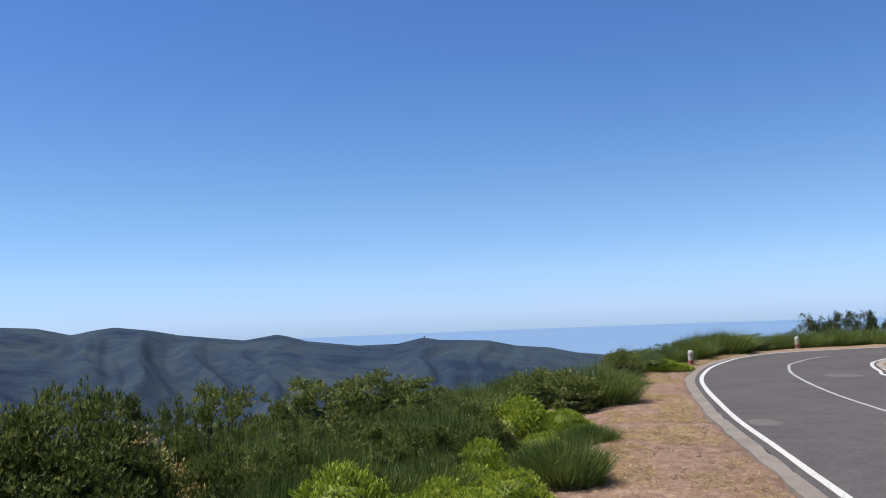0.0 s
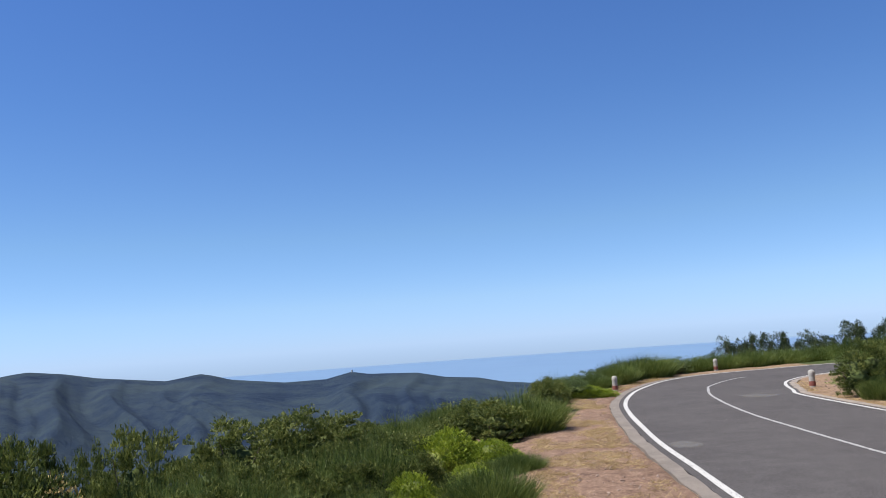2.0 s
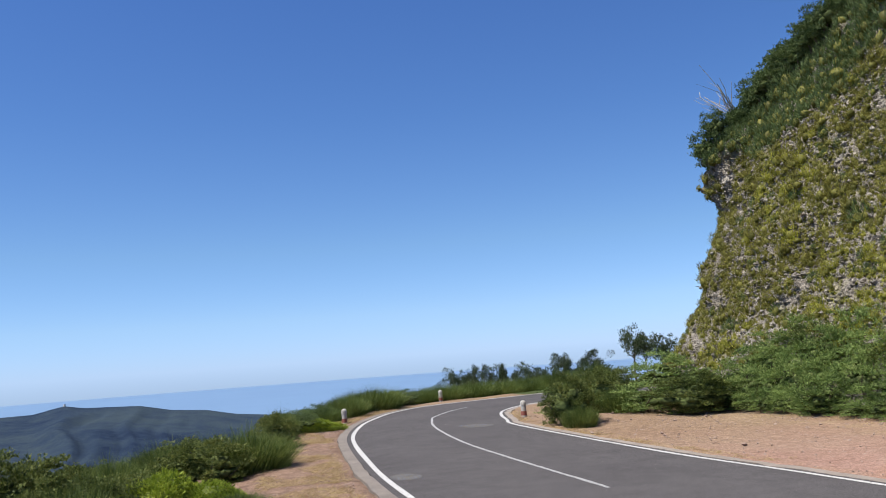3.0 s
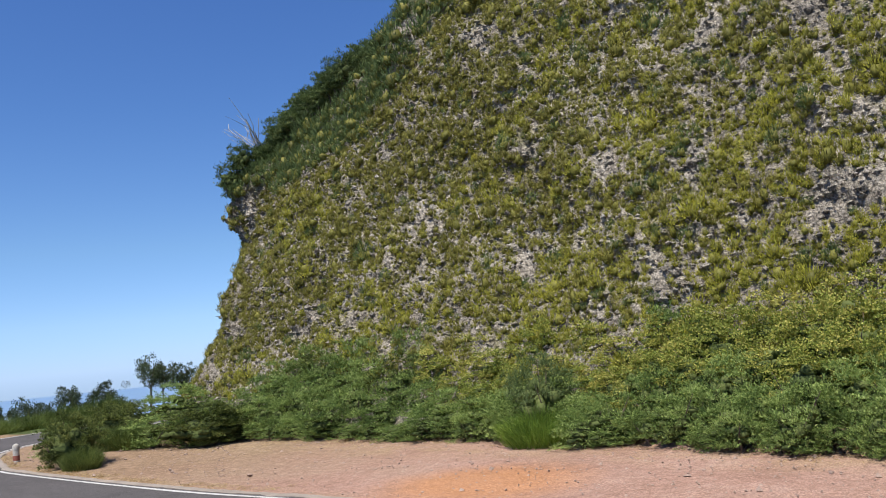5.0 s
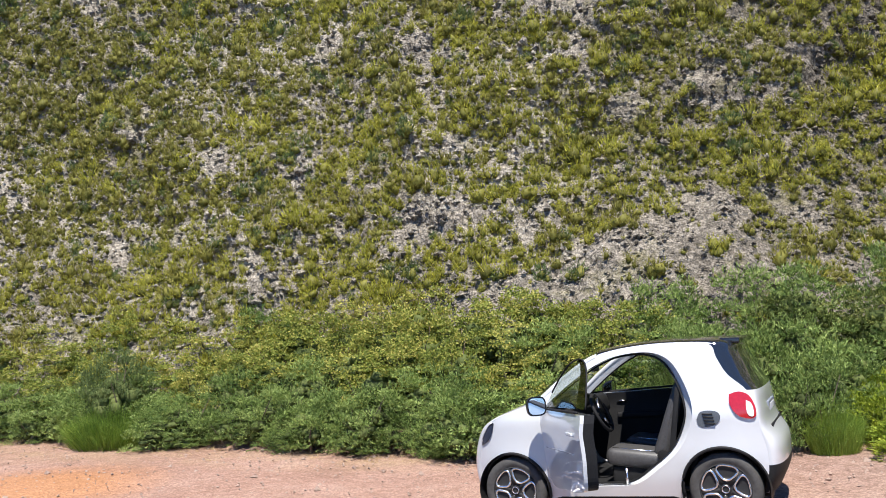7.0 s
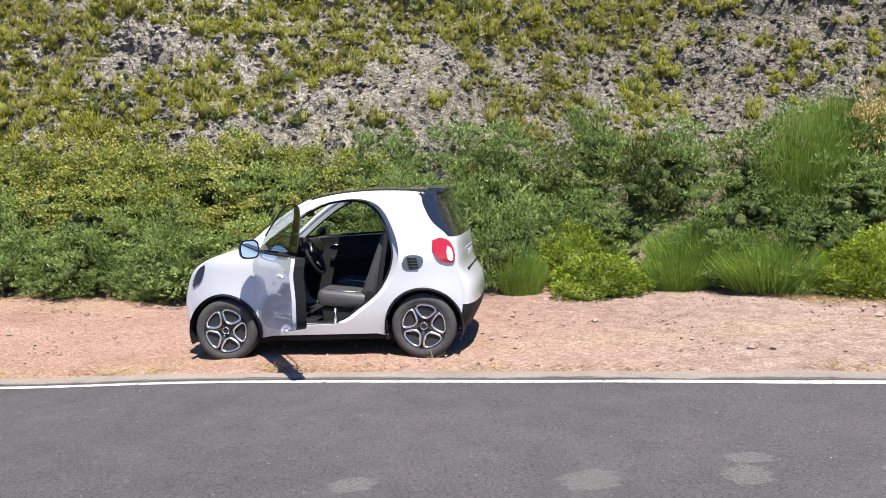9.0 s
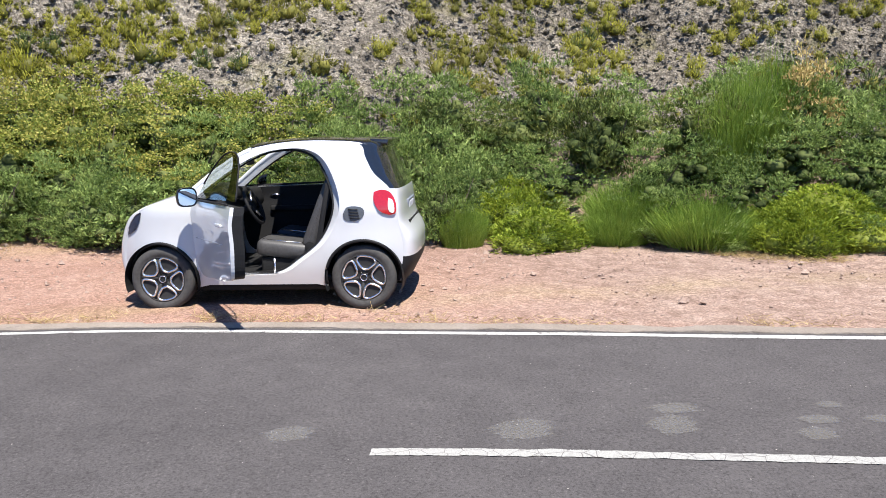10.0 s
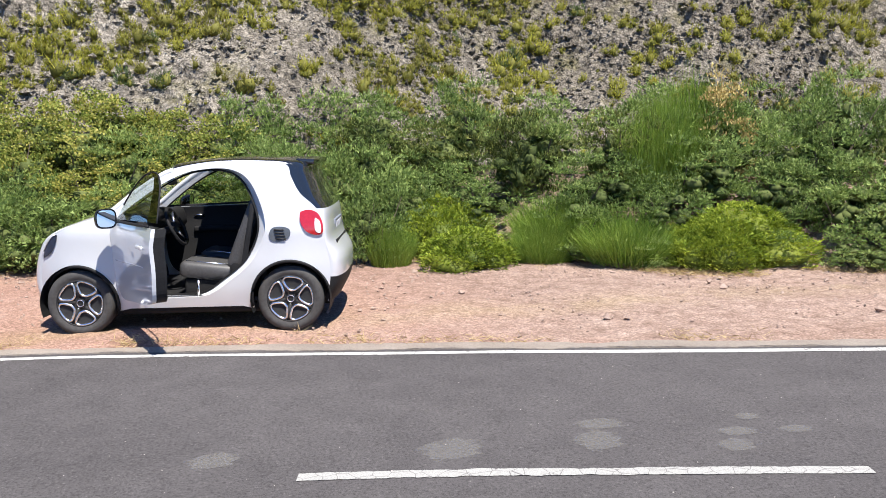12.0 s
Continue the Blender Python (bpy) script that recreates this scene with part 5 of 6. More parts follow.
EDGE = [(1.275, 0.22), (1.315, 0.36), (1.320, 0.52), (1.265, 0.71), (1.17, 0.88), (1.015, 0.968), (0.82, 1.01), (0.66, 1.065), (0.40, 1.265), (0.14, 1.43), (-0.08, 1.495), (-0.35, 1.525),
        (-0.65, 1.525), (-0.922, 1.495), (-0.977, 1.38), (-1.052, 1.24), (-1.192, 1.10), (-1.242, 0.95), (-1.257, 0.80), (-1.287, 0.66), (-1.297, 0.55), (-1.282, 0.40), (-1.222, 0.25)]
MID = [(1.41, 0.22), (1.445, 0.36), (1.45, 0.52), (1.405, 0.70), (1.31, 0.85), (1.15, 0.955), (0.96, 1.03), (0.78, 1.10), (0.47, 1.33), (0.16, 1.50), (-0.08, 1.545), (-0.35, 1.565),
       (-0.65, 1.565), (-1.082, 1.525), (-1.152, 1.40), (-1.222, 1.22), (-1.287, 1.09), (-1.302, 0.95), (-1.322, 0.80), (-1.407, 0.66), (-1.422, 0.55), (-1.407, 0.40), (-1.332, 0.25)]
STATIONS = 8                                        # steps between two rows of the profile
edge_line, mid_line = spline(EDGE, (len(EDGE) - 1) * STATIONS + 1), spline(MID, (len(MID) - 1) * STATIONS + 1)


def shell(a, b, material, name, shrink=0.0, span=1.0):
    """The skin across the car between two rows of the profile."""
    k = np.arange(int(a * STATIONS), int(b * STATIONS) + 1)
    vs = np.linspace(-span, span, 41)
    rows = []
    for e, m in zip(edge_line[k], mid_line[k]):
        w = half_width(*e)
        for t in vs:
            s, c = math.sin(t * math.pi / 2), math.cos(t * math.pi / 2)
            q = max(c, 0) ** 0.75
            rows.append((e[0] + (m[0] - e[0]) * q - shrink * 0.3 * (1 if m[0] > 0 else -1), math.copysign(abs(s) ** 0.72, s) * (w - shrink), e[1] + (m[1] - e[1]) * q - shrink))
    return mesh_of(name, rows, grid_faces(len(k), len(vs)), material, True)


def inside(p, poly):
    hit = False
    for (x1, y1), (x2, y2) in zip(poly, poly[1:] + poly[:1]):
        if (y1 > p[1]) != (y2 > p[1]) and p[0] < (x2 - x1) * (p[1] - y1) / (y2 - y1) + x1:
            hit = not hit
    return hit


def sheet(name, outline, holes, surface, thick, material, side=1, step=0.05, both=True):
    """A panel cut to an outline with holes in side view, laid on a curved surface y(x, z), with thickness and closed edges."""
    loops = [[(float(a), float(b)) for a, b in loop] for loop in (outline, *holes)]
    pts, edges = [], []
    for loop in loops:
        k0 = len(pts)
        pts += [Vector(p) for p in loop]
        edges += [(k0 + i, k0 + (i + 1) % len(loop)) for i in range(len(loop))]
    xs, zs = [p[0] for p in loops[0]], [p[1] for p in loops[0]]
    for x in np.arange(min(xs), max(xs), step):
        for z in np.arange(min(zs), max(zs), step):
            p = (float(x), float(z))
            if inside(p, loops[0]) and not any(inside(p, h) for h in loops[1:]):
                if min((p[0] - q.x) ** 2 + (p[1] - q.y) ** 2 for q in pts[:sum(map(len, loops))]) > (step * 0.45) ** 2:
                    pts.append(Vector(p))
    vs, _, fs, *_ = delaunay_2d_cdt(pts, edges, [], 0, 1e-6)
    fs = [f for f in fs if inside(c := tuple(sum((vs[i] for i in f), Vector((0, 0))) / len(f)), loops[0]) and not any(inside(c, h) for h in loops[1:])]
    n = len(vs)
    outer = [(p.x, side * surface(p.x, p.y), p.y) for p in vs]
    inner = [(p.x, side * (surface(p.x, p.y) - thick), p.y) for p in vs]
    turned = []
    for f in fs:
        a, b, c = (Vector(outer[i]) for i in f[:3])
        turned.append(tuple(f) if (b - a).cross(c - a).y * side > 0 else tuple(reversed(f)))
    faces, verts = list(turned), list(outer)
    if thick:
        verts += inner + outer + inner
        faces += [tuple(i + n for i in reversed(f)) for f in turned]
        count = {}
        for f in turned:
            for i, j in zip(f, f[1:] + f[:1]):
                count[(i, j)] = 1
        faces += [(j + 2 * n, i + 2 * n, i + 3 * n, j + 3 * n) for (i, j) in count if (j, i) not in count]
    me = mesh_of(name, verts, faces, material)
    me.polygons.foreach_set("use_smooth", [k < 2 * len(turned) for k in range(len(faces))])
    return me


def arc(cx, cz, r, a0, a1, n=22):
    return [(cx + r * math.cos(radians(a)), cz + r * math.sin(radians(a))) for a in np.linspace(a0, a1, n)]


def tube(points, radius, material, name, seg=10, closed=False):
    """A round bar along points."""
    p = np.asarray(points, float)
    t = np.gradient(p, axis=0) if not closed else np.roll(p, -1, 0) - np.roll(p, 1, 0)
    rows = []
    for a, d in zip(p, t):
        d = Vector(d).normalized()
        u = d.orthogonal() if abs(d.z) > 0.95 else Vector((0, 0, 1)).cross(d).normalized()
        u.normalize()
        w = d.cross(u)
        rows += [tuple(Vector(a) + (u * math.cos(q * 2 * math.pi / seg) + w * math.sin(q * 2 * math.pi / seg)) * radius) for q in range(seg)]
    n, f = len(p), []
    for i in range(n if closed else n - 1):
        for q in range(seg):
            a, b = i * seg + q, i * seg + (q + 1) % seg
            c, d = ((i + 1) % n) * seg + (q + 1) % seg, ((i + 1) % n) * seg + q
            f.append((a, b, c, d))
    if not closed:
        f += [tuple(reversed(range(seg))), tuple(range((n - 1) * seg, n * seg))]
    return mesh_of(name, rows, f, material, True)


def rounded_box(name, size, at, material, r=0.04, turn=(0, 0, 0), taper=1.0):
    bm = bmesh.new()
    bmesh.ops.create_cube(bm, size=1.0)
    for v in bm.verts:
        k = taper if v.co.z > 0 else 1.0
        v.co = Vector((v.co.x * size[0] * k, v.co.y * size[1] * k, v.co.z * size[2]))
    bmesh.ops.bevel(bm, geom=bm.edges[:], offset=min(r, min(size) * 0.45), segments=3, profile=0.6, affect="EDGES")
    bm.transform(pose(*at, *turn))
    me = bpy.data.meshes.new(name)
    bm.to_mesh(me)
    bm.free()
    me.materials.append(material)
    me.polygons.foreach_set("use_smooth", [True] * len(me.polygons))
    return me


def side_y(off=0.0):
    return lambda x, z: half_width(x, z) + off


HUB_X, HUB_Z, TYRE_R = 0.937, 0.295, 0.297
DOORWAY = [tuple(p) for p in spline([(0.585, 1.03), (0.60, 0.80), (0.585, 0.52), (0.52, 0.37), (0.36, 0.325), (0.05, 0.325), (-0.20, 0.345), (-0.39, 0.46), (-0.60, 0.63), (-0.72, 0.84), (-0.745, 1.0),
                                     (-0.69, 1.20), (-0.58, 1.385), (-0.40, 1.466), (-0.13, 1.455), (0.08, 1.385), (0.28, 1.265), (0.47, 1.125), (0.585, 1.03)], 90)[:-1]]
back_rim = sorted((z, x) for x, z in DOORWAY if x < -0.15)


def jamb_y(x, z):
    """The jamb turns inwards from the skin of the body."""
    rim = float(np.interp(z, [q[0] for q in back_rim], [q[1] for q in back_rim]))
    return half_width(x, z) - 0.030 - 0.9 * min(0.07, max(0.0, x - rim))


skin_edge = [tuple(p) for p in edge_line]


def car():
    e = new("parked_car")
    tagged(e, "small white two-seater car, driver's door open, parked on gravel", "car")
    rear_arch = arc(-HUB_X, HUB_Z, 0.355, 188, -14)
    front_arch = arc(HUB_X, HUB_Z, 0.345, 194, -10)
    outline = skin_edge + rear_arch + [(-0.5, 0.232), (0.5, 0.232)] + front_arch
    for side in (1, -1):
        part("body_side", sheet("body_side", outline, [DOORWAY], side_y(), 0.045, CARWHITE, side), e, "white painted side with wheel arches and doorway")
        jamb = [(x - 0.012, 0.9 + (z - 0.9) * 1.01) for x, z in DOORWAY]
        hole = [(x * 0.985 + 0.055 * float(smooth01((0.1 - x) / 0.5)), 0.9 + (z - 0.9) * 0.985) for x, z in DOORWAY]
        part("door_jamb", sheet("door_jamb", jamb, [hole], jamb_y, 0.02, CARWHITE, side, 0.02), e, "white painted door jamb")
        part("door_seal", sheet("door_seal", hole, [[(x * 0.98, 0.9 + (z - 0.9) * 0.97) for x, z in hole]], side_y(-0.075), 0.014, PLASTIC, side), e, "black rubber seal")
        for hx, r in ((HUB_X, 0.348), (-HUB_X, 0.358)):
            lip = [(x, side * (half_width(x, z) + 0.004), z) for x, z in arc(hx, HUB_Z, r - 0.012, 190, -10, 30)]
            part("arch_trim", tube(lip, 0.014, PLASTIC, "arch_trim"), e, "black wheel arch trim")
            well = [(hx + r * math.cos(t), side * y, HUB_Z + r * math.sin(t)) for t in np.linspace(-0.35, math.pi + 0.35, 24) for y in (0.40, 0.79)]
            part("wheel_well", mesh_of("wheel_well", well + [(hx, side * 0.40, HUB_Z)], [(2 * i, 2 * i + 1, 2 * i + 3, 2 * i + 2) for i in range(23)] + [tuple([2 * i for i in range(24)])], PLASTIC), e, "black wheel well liner")
    part("front_bumper", shell(0, 3.6, CARWHITE, "front_bumper"), e)
    part("front_grille", sheet("front_grille", [(-0.42, 0.40), (0.42, 0.40), (0.46, 0.50), (0.38, 0.58), (-0.38, 0.58), (-0.46, 0.50)], [], lambda x, z: 1.432 - 0.35 * x * x, 0.03, PLASTIC), e).rotation_euler = (0, 0, radians(-90))
    part("bonnet", shell(3.62, 7, CARWHITE, "bonnet"), e)
    part("windscreen", shell(7, 9.4, CLEAR, "windscreen", span=0.93), e, "clear windscreen").visible_shadow = False
    for side in (1, -1):
        pil = [(x + 0.01, side * (half_width(x, z) - 0.02), z - 0.004) for x, z in edge_line[7 * STATIONS:int(9.5 * STATIONS)]]
        part("pillar", tube(pil, 0.028, CARWHITE, "pillar"), e, "white windscreen pillar")
    part("roof", shell(9.4, 13.0, CARBLACK, "roof", span=0.93), e, "black roof panel")
    for side in (1, -1):
        rows = []
        k = np.arange(int(9.4 * STATIONS), 13 * STATIONS + 1)
        for a, m in zip(edge_line[k], mid_line[k]):
            w = half_width(*a)
            for t in np.linspace(0.925, 1.0, 6):
                s, c = math.sin(t * math.pi / 2), math.cos(t * math.pi / 2)
                q = max(c, 0) ** 0.75
                rows.append((a[0] + (m[0] - a[0]) * q, side * s ** 0.72 * w, a[1] + (m[1] - a[1]) * q))
        f = grid_faces(len(k), 6)
        part("roof_rail", mesh_of("roof_rail", rows, f if side < 0 else f[:, ::-1], CARWHITE, True), e, "white roof rail")
    part("rear_window", shell(13.05, 16, TINTED, "rear_window"), e, "dark tinted wraparound rear window")
    part("rear_window_lining", shell(13.1, 15.95, PLASTIC, "lining", shrink=0.035), e)
    part("spoiler", rounded_box("spoiler", (0.17, 1.0, 0.05), (-1.075, 0, 1.512), CARBLACK, 0.015, (0, -3, 0)), e, "black roof spoiler")
    part("tailgate", shell(16, 18.4, CARWHITE, "tailgate"), e)
    part("rear_bumper", shell(18.45, 20.6, CARWHITE, "rear_bumper"), e)
    part("rear_skirt", shell(20.6, 22, PLASTIC, "rear_skirt"), e, "black lower bumper")
    part("bumper_recess", rounded_box("recess", (0.03, 0.9, 0.05), (-1.325, 0, 0.755), PLASTIC, 0.012), e)
    part("underbody", rounded_box("underbody", (2.2, 1.30, 0.10), (0, 0, 0.21), PLASTIC, 0.03), e, "dark underbody")
    sill_plate = sheet("sill_plate", [(-0.30, 0.30), (0.50, 0.30), (0.50, 0.335), (-0.22, 0.335)], [], side_y(-0.06), 0.08, SILVER)
    part("sill_plate", sill_plate, e, "bright door sill plate")

    # lamps, plate, filler flap
    for side in (1, -1):
        lamp = [tuple(p) for p in spline([(-1.055, 1.075), (-1.13, 1.092), (-1.205, 1.06), (-1.248, 0.97), (-1.245, 0.885), (-1.19, 0.868), (-1.105, 0.905), (-1.055, 0.99), (-1.055, 1.075)], 40)[:-1]]
        tl = part("tail_lamp", sheet("tail_lamp", lamp, [], side_y(0.016), 0.05, REDLENS, side, 0.03), e, "red tail lamp")
        lens = [tuple(p) for p in spline([(-1.185, 1.02), (-1.222, 0.99), (-1.235, 0.92), (-1.225, 0.885), (-1.19, 0.90), (-1.18, 0.96), (-1.185, 1.02)], 24)[:-1]]
        part("reversing_lens", sheet("reversing_lens", lens, [], side_y(0.021), 0.02, WHITELENS, side, 0.02), tl, "clear reversing lens")
        head = [tuple(p) for p in spline([(1.268, 0.70), (1.245, 0.79), (1.165, 0.888), (1.105, 0.915), (1.120, 0.85), (1.175, 0.755), (1.268, 0.70)], 30)[:-1]]
        hl = part("headlamp", sheet("headlamp", head, [], side_y(0.010), 0.04, HEADLENS, side, 0.03), e, "dark glossy headlamp")
        part("lamp_tube", tube([(x, side * (half_width(x, z) + 0.012), z) for x, z in head[2:14]], 0.006, WHITELENS, "lamp_tube"), hl)
    flap = [tuple(p) for p in spline([(-0.665, 0.93), (-0.70, 0.99), (-0.78, 1.0), (-0.845, 0.98), (-0.855, 0.93), (-0.82, 0.885), (-0.74, 0.865), (-0.68, 0.88), (-0.665, 0.93)], 36)[:-1]]
    flap = [(x - 0.11, z - 0.05) for x, z in flap]
    vent = part("side_intake", sheet("side_intake", flap, [], side_y(0.006), 0.02, GREYPLASTIC, 1, 0.03), e, "grey oval air intake with dark slats")
    for k in range(4):
        x0, z = -0.825 - 0.005 * k, 0.925 - 0.026 * k
        part("slat", tube([(x0, half_width(x0, z) + 0.012, z), (x0 - 0.085, half_width(x0 - 0.085, z) + 0.012, z - 0.004)], 0.007, DARKMETAL, "slat"), vent)
    plate = part("number_plate", rounded_box("number_plate", (0.02, 0.50, 0.12), (-1.297, 0, 0.90), PLATEBLUE, 0.006, (0, -8, 0)), e, "rear number plate")
    for k in range(6):
        part("plate_bar", rounded_box("plate_bar", (0.008, 0.035, 0.065), (-1.309, -0.17 + k * 0.065, 0.90), PLATEMARK, 0.003, (0, -8, 0)), plate)

    # cabin
    part("cabin_floor", rounded_box("cabin_floor", (1.5, 1.40, 0.05), (0.0, 0, 0.29), PLASTIC, 0.02), e, "black carpet")
    part("bulkhead", rounded_box("bulkhead", (0.06, 1.32, 0.80), (-0.72, 0, 0.66), PLASTIC, 0.02, (0, -10, 0)), e)
    part("firewall", rounded_box("firewall", (0.05, 1.32, 0.62), (0.72, 0, 0.62), PLASTIC, 0.02), e)
    dash = part("dashboard", rounded_box("dashboard", (0.36, 1.34, 0.22), (0.52, 0, 0.92), PLASTIC, 0.08, (0, 12, 0)), e, "black dashboard")
    part("dial_hood", rounded_box("dial_hood", (0.16, 0.26, 0.12), (0.36, 0.36, 1.05), PLASTIC, 0.05), dash)
    part("air_vent", rounded_box("air_vent", (0.12, 0.12, 0.12), (0.40, -0.02, 1.03), PLASTIC, 0.055), dash)
    wheel_ring = [Vector((0.0, 0.18 * math.cos(t), 0.18 * math.sin(t))) for t in np.linspace(0, 2 * math.pi, 40, endpoint=False)]
    tilt = pose(0.16, 0.36, 0.93, 0, 24, 0)
    sw = part("steering_wheel", tube([tilt @ p for p in wheel_ring], 0.016, PLASTIC, "steering_wheel", closed=True), e, "black steering wheel")
    for a in (0, 120, 240):
        part("spoke", tube([tilt @ Vector((0.02, 0, 0)), tilt @ Vector((0, 0.17 * math.cos(radians(a)), 0.17 * math.sin(radians(a) + 0.0) - 0.0))], 0.014, SILVER if a else PLASTIC, "spoke"), sw)
    part("wheel_boss", rounded_box("wheel_boss", (0.05, 0.13, 0.11), tuple(tilt @ Vector((0.02, 0, 0))), PLASTIC, 0.03, (0, 24, 0)), sw)
    part("column", tube([tilt @ Vector((0.03, 0, 0)), (0.55, 0.36, 0.80)], 0.035, PLASTIC, "column"), sw)
    for sy in (0.36, -0.36):
        seat = part("seat", rounded_box("seat", (0.52, 0.50, 0.16), (-0.16, sy, 0.53), SEATCLOTH, 0.07, (0, -7, 0)), e, "dark leather bucket seat")
        part("backrest", rounded_box("backrest", (0.15, 0.48, 0.70), (-0.51, sy, 0.86), SEATCLOTH, 0.07, (0, -21, 0), 0.86), seat)
        part("headrest", rounded_box("headrest", (0.11, 0.30, 0.20), (-0.65, sy, 1.22), SEATCLOTH, 0.05, (0, -14, 0)), seat)
        part("seat_base", rounded_box("seat_base", (0.48, 0.42, 0.18), (-0.18, sy, 0.38), PLASTIC, 0.03), seat)
        part("cushion_seam", tube([(0.04, sy + 0.19, 0.63), (-0.16, sy + 0.20, 0.607), (-0.36, sy + 0.20, 0.59)], 0.006, SILVER, "seam"), seat)
        part("seat_hinge", mesh_of("seat_hinge", [(x - 0.42, z * 1.0 + sy + (0.255 if sy > 0 else -0.255), y + 0.56) for x, y, z in lathe([(0.05, -0.012), (0.048, 0.012), (0.02, 0.016)])[0]], lathe([(0.05, -0.012), (0.048, 0.012), (0.02, 0.016)])[1], PLASTIC), seat)
    part("sun_visor", rounded_box("sun_visor", (0.14, 0.34, 0.02), (0.20, 0.34, 1.40), SEATCLOTH, 0.008, (0, 40, 0)), e)
    part("rear_mirror", rounded_box("rear_mirror", (0.03, 0.20, 0.06), (0.28, 0.0, 1.33), PLASTIC, 0.012), e)
    part("belt_strap", sheet("belt_strap", [(-0.55, 0.62), (-0.50, 0.62), (-0.60, 1.15), (-0.64, 1.15)], [], side_y(-0.09), 0.004, PLASTIC), e, "black seat belt")
    part("belt_catch", tube([(-0.10, 0.70, 0.30), (-0.105, 0.70, 0.47)], 0.012, SILVER, "belt_catch"), e)

    # doors: closed outline, hinged at the front
    belt = lambda x: 1.035 + 0.03 * (0.6 - x)
    start = max(range(len(DOORWAY)), key=lambda k: DOORWAY[k][0] - abs(DOORWAY[k][1] - 1.02))
    ring_pts = DOORWAY[start:] + DOORWAY[:start]
    upper = [p for p in ring_pts if p[1] > belt(p[0]) + 0.004]
    low_edge = [tuple(p) for p in spline([(0.59, 0.95), (0.60, 0.78), (0.585, 0.54), (0.53, 0.40), (0.40, 0.355), (0.1, 0.385), (-0.2, 0.41), (-0.45, 0.445), (-0.65, 0.50), (-0.715, 0.66), (-0.735, 0.86), (-0.745, 1.0)], 60)]
    lower = [(0.585, 1.03)] + low_edge + [(-0.735, 1.06)]
    HX, HY = 0.605, half_width(0.605, 0.7)
    for side, swing in ((1, -58.0), (-1, 0.0)):
        d = part("door", sheet("door", lower, [], side_y(0.004), 0.03, CARWHITE, side), e)
        d.location, d.rotation_euler = (HX, side * HY, 0), (0, 0, radians(swing))
        shift = Matrix.Translation((-HX, -side * HY, 0))

        def under(name, me, label=""):
            me.transform(shift)
            return part(name, me, d, label)

        d.data.transform(shift)
        tagged(d, "white door, swung wide open" if side > 0 else "closed white door")
        trim = [(x * 0.985 + 0.0, 0.68 + (z - 0.68) * 0.985) for x, z in lower]
        under("door_trim", sheet("door_trim", trim, [], side_y(-0.027), 0.085, PLASTIC, side), "black inner door panel")
        under("armrest", rounded_box("armrest", (0.52, 0.07, 0.06), (0.02, side * 0.68, 0.80), PLASTIC, 0.02), "")
        under("inner_handle", tube([(0.28, side * 0.70, 0.935), (0.22, side * 0.685, 0.95), (0.17, side * 0.70, 0.935)], 0.010, SILVER, "inner_handle"), "chrome inner handle")
        g = under("door_window", sheet("door_window", upper, [], side_y(-0.035), 0.004, CLEAR, side), "clear frameless window")
        g.visible_shadow = False
        rear = [p for p in upper if p[0] < -0.36]
        rear = sorted(rear, key=lambda p: p[1])
        dark = under("tinted_pane", sheet("tinted_pane", rear + [(p[0] + 0.27 - 0.36 * (p[1] - 1.05), p[1]) for p in reversed(rear)], [], side_y(-0.028), 0.004, SMOKED, side), "dark rear part of the window")
        dark.visible_shadow = False
        seal = [(x, side * (half_width(x, z) - 0.035), z) for x, z in [p for p in upper if p[0] < 0.42]]
        under("window_edge", tube(seal, 0.007, PLASTIC, "window_edge", 6), "dark window edge")
        under("belt_strip", tube([(x, side * (half_width(x, belt(x)) + 0.002), belt(x) + 0.002) for x in np.linspace(0.57, -0.63, 16)], 0.011, PLASTIC, "belt_strip", 8), "black waist seal")
        under("outer_handle", rounded_box("outer_handle", (0.16, 0.022, 0.028), (-0.46, side * (half_width(-0.46, 0.90) + 0.012), 0.90), CARWHITE, 0.01))
        under("door_crease", tube([(x, side * (half_width(x, 0.70 + 0.04 * (0.5 - x)) + 0.0), 0.70 + 0.04 * (0.5 - x)) for x in np.linspace(0.5, -0.45, 12)], 0.007, CARWHITE, "crease", 6))
        mx, mz = 0.41, 1.075
        my = half_width(mx, mz) + 0.10
        ring = [(math.copysign(abs(math.cos(a)) ** 0.62, math.cos(a)) * 0.088, math.copysign(abs(math.sin(a)) ** 0.62, math.sin(a)) * 0.086) for a in np.linspace(0, 2 * math.pi, 32, endpoint=False)]
        rows = [(mx - 0.062 + 0.135 * t, side * (my + y * k + 0.012 * t), mz + z * k - 0.012 * t) for t, k in ((0.02, 0.90), (0.0, 0.97), (0.05, 1.0), (0.3, 0.98), (0.6, 0.88), (0.85, 0.62), (1.0, 0.22)) for y, z in ring]
        faces = [(r * 32 + q, r * 32 + (q + 1) % 32, (r + 1) * 32 + (q + 1) % 32, (r + 1) * 32 + q) for r in range(6) for q in range(32)] + [tuple(range(192, 224))]
        under("mirror_housing", mesh_of("mirror_housing", rows, faces, CARBLACK, True), "black wing mirror housing")
        pane = [(mx - 0.058, side * (my + y * 0.84), mz + z * 0.84) for y, z in ring]
        under("mirror_glass", mesh_of("mirror_glass", pane, [tuple(range(32))], MIRROR), "mirror reflecting the sky")
        under("mirror_arm", tube([(mx + 0.01, side * (my - 0.09), mz - 0.06), (mx + 0.02, side * (my - 0.16), mz - 0.085)], 0.02, PLASTIC, "mirror_arm"))
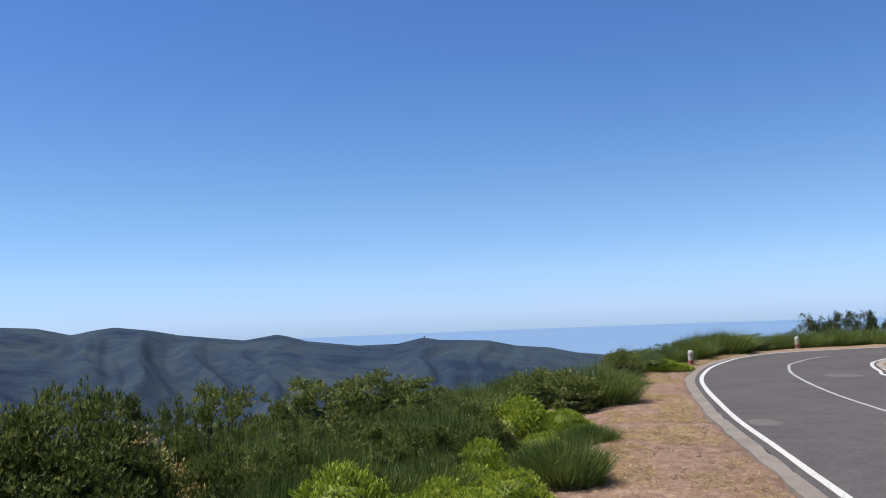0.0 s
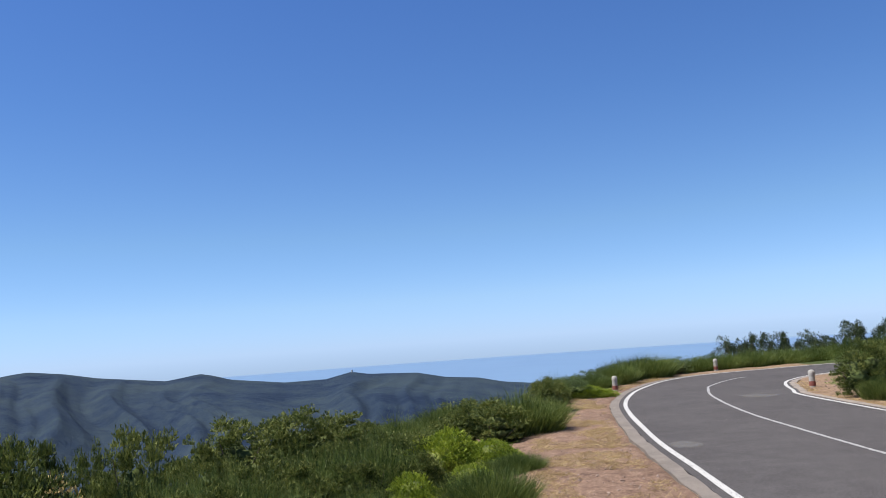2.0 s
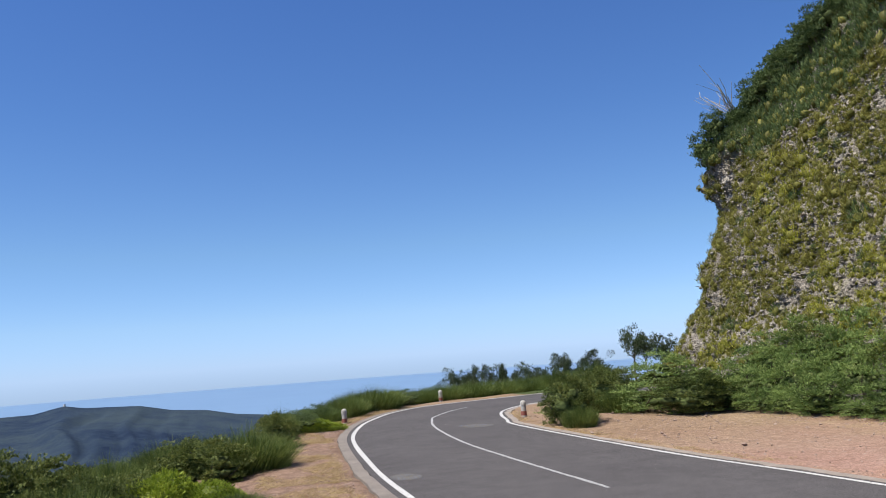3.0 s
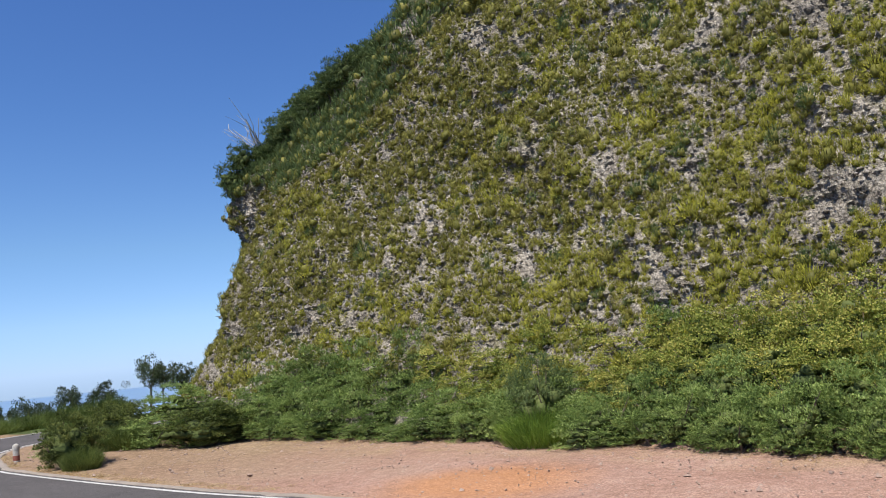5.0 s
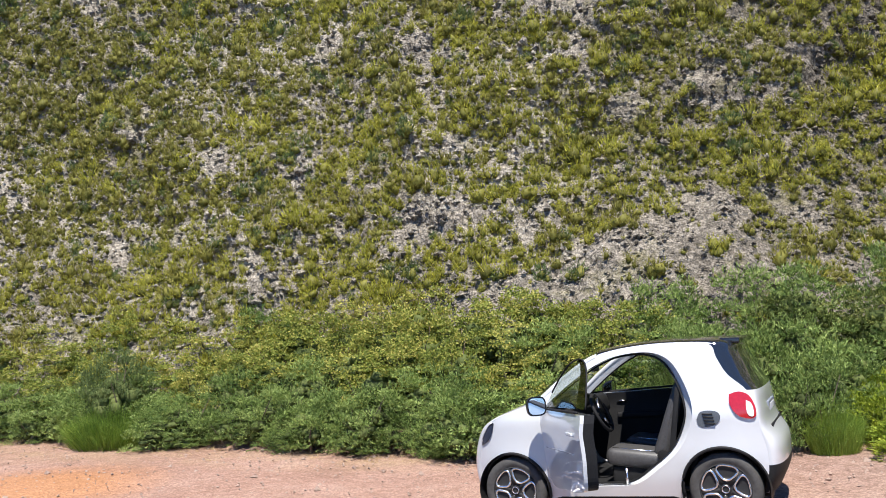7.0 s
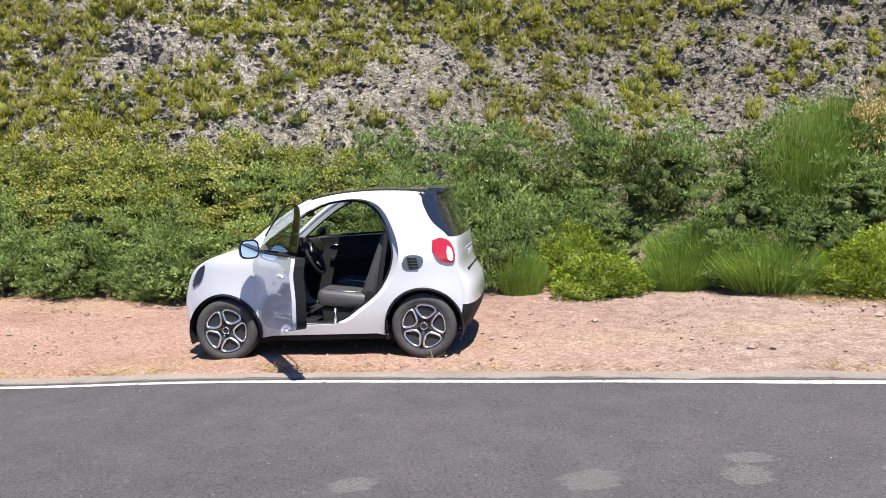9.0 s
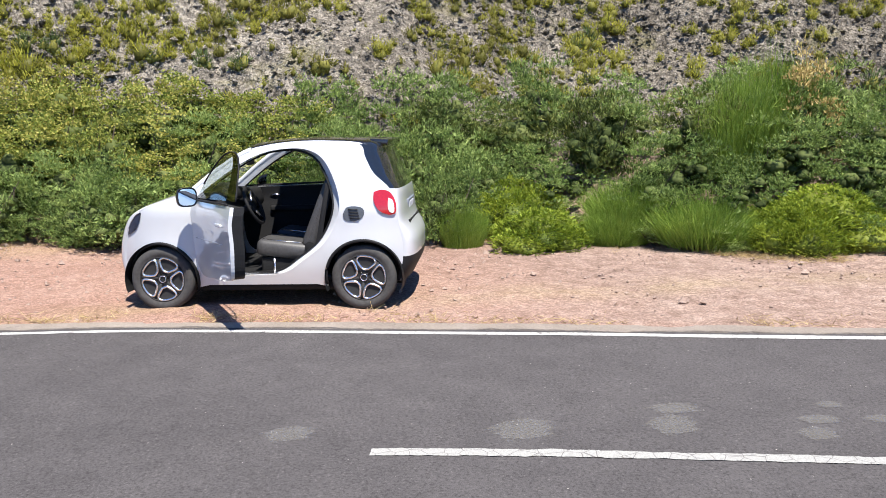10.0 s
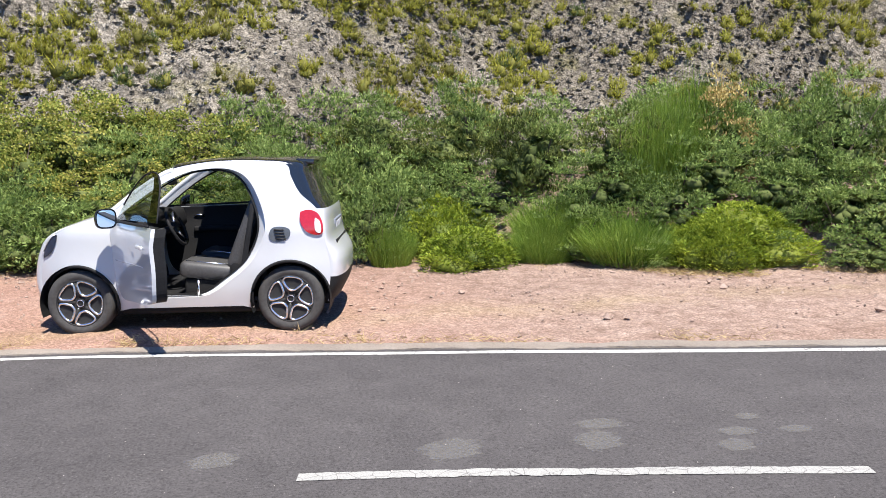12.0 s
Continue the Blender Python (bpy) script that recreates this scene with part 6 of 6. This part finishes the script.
    # wheels
    tyre_profile = [(0.205, -0.085), (0.255, -0.092), (0.283, -0.080), (TYRE_R, -0.055), (TYRE_R, 0.055), (0.283, 0.080), (0.255, 0.092), (0.232, 0.088), (0.205, 0.075)]
    disc = [(0.212, 0.02), (0.214, 0.078), (0.205, 0.082), (0.195, 0.060), (0.10, 0.052), (0.05, 0.060), (0.0, 0.060)]
    petal = spline([(0.082, -0.028), (0.125, -0.070), (0.160, -0.088), (0.190, -0.062), (0.198, 0.0), (0.190, 0.062), (0.160, 0.088), (0.125, 0.070), (0.082, 0.028), (0.076, 0.0), (0.082, -0.028)], 40)[:-1]

    def flat_lathe(profile, seg=48):
        v, f = lathe(profile, seg)
        return v, f[:-1] if profile[-1][0] > 0 else f

    tyre_me = mesh_of("tyre", *flat_lathe(tyre_profile), RUBBER, True)
    disc_me = mesh_of("rim", *flat_lathe(disc), DARKMETAL, False)
    loops = []
    for k in range(5):
        a = radians(90 + 72 * k)
        loops.append(tube([(r * math.cos(a) - s * math.sin(a), r * math.sin(a) + s * math.cos(a), 0.066) for r, s in petal], 0.0125, SILVER, "petal", 8, True))
    cap_me = mesh_of("hub_cap", *flat_lathe([(0.042, 0.055), (0.040, 0.070), (0.026, 0.073), (0.024, 0.066), (0.0, 0.066)], 24), DARKMETAL, False)
    ring_me = tube([(0.030 * math.cos(t), 0.030 * math.sin(t), 0.073) for t in np.linspace(0, 2 * math.pi, 24, endpoint=False)], 0.004, SILVER, "hub_ring", 6, True)
    spoke_me = []
    for k in range(5):
        a = radians(90 + 36 + 72 * k)
        spoke_me.append(tube([(0.05 * math.cos(a), 0.05 * math.sin(a), 0.058), (0.12 * math.cos(a), 0.12 * math.sin(a), 0.056), (0.2 * math.cos(a), 0.2 * math.sin(a), 0.062)], 0.016, DARKMETAL, "spoke", 8))
    bolt_me = [tube([(0.055 * math.cos(radians(72 * k + 54)), 0.055 * math.sin(radians(72 * k + 54)), 0.05), (0.055 * math.cos(radians(72 * k + 54)), 0.055 * math.sin(radians(72 * k + 54)), 0.071)], 0.007, SILVER, "bolt", 8) for k in range(4)]
    for hx, side, spin in ((HUB_X, 1, 12), (-HUB_X, 1, 27), (HUB_X, -1, 30), (-HUB_X, -1, 50)):
        w = part("wheel", tyre_me, e, "black tyre on a dark alloy wheel with bright petal outlines")
        w.matrix_local = pose(hx, side * 0.692, HUB_Z, -90 * side, 0, 0) @ pose(0, 0, 0, 0, 0, spin)
        part("rim", disc_me, w, "dark alloy rim")
        for m in loops:
            part("petal_trim", m, w, "bright machined outline")
        for m in spoke_me:
            part("spoke", m, w)
        for m in bolt_me:
            part("wheel_bolt", m, w)
        part("hub_cap", cap_me, w)
        part("hub_ring", ring_me, w)
    return e


parked = car()
parked.matrix_basis = pose(8.679, -0.574, 0.217, 0.66, 3.7, 79.54)
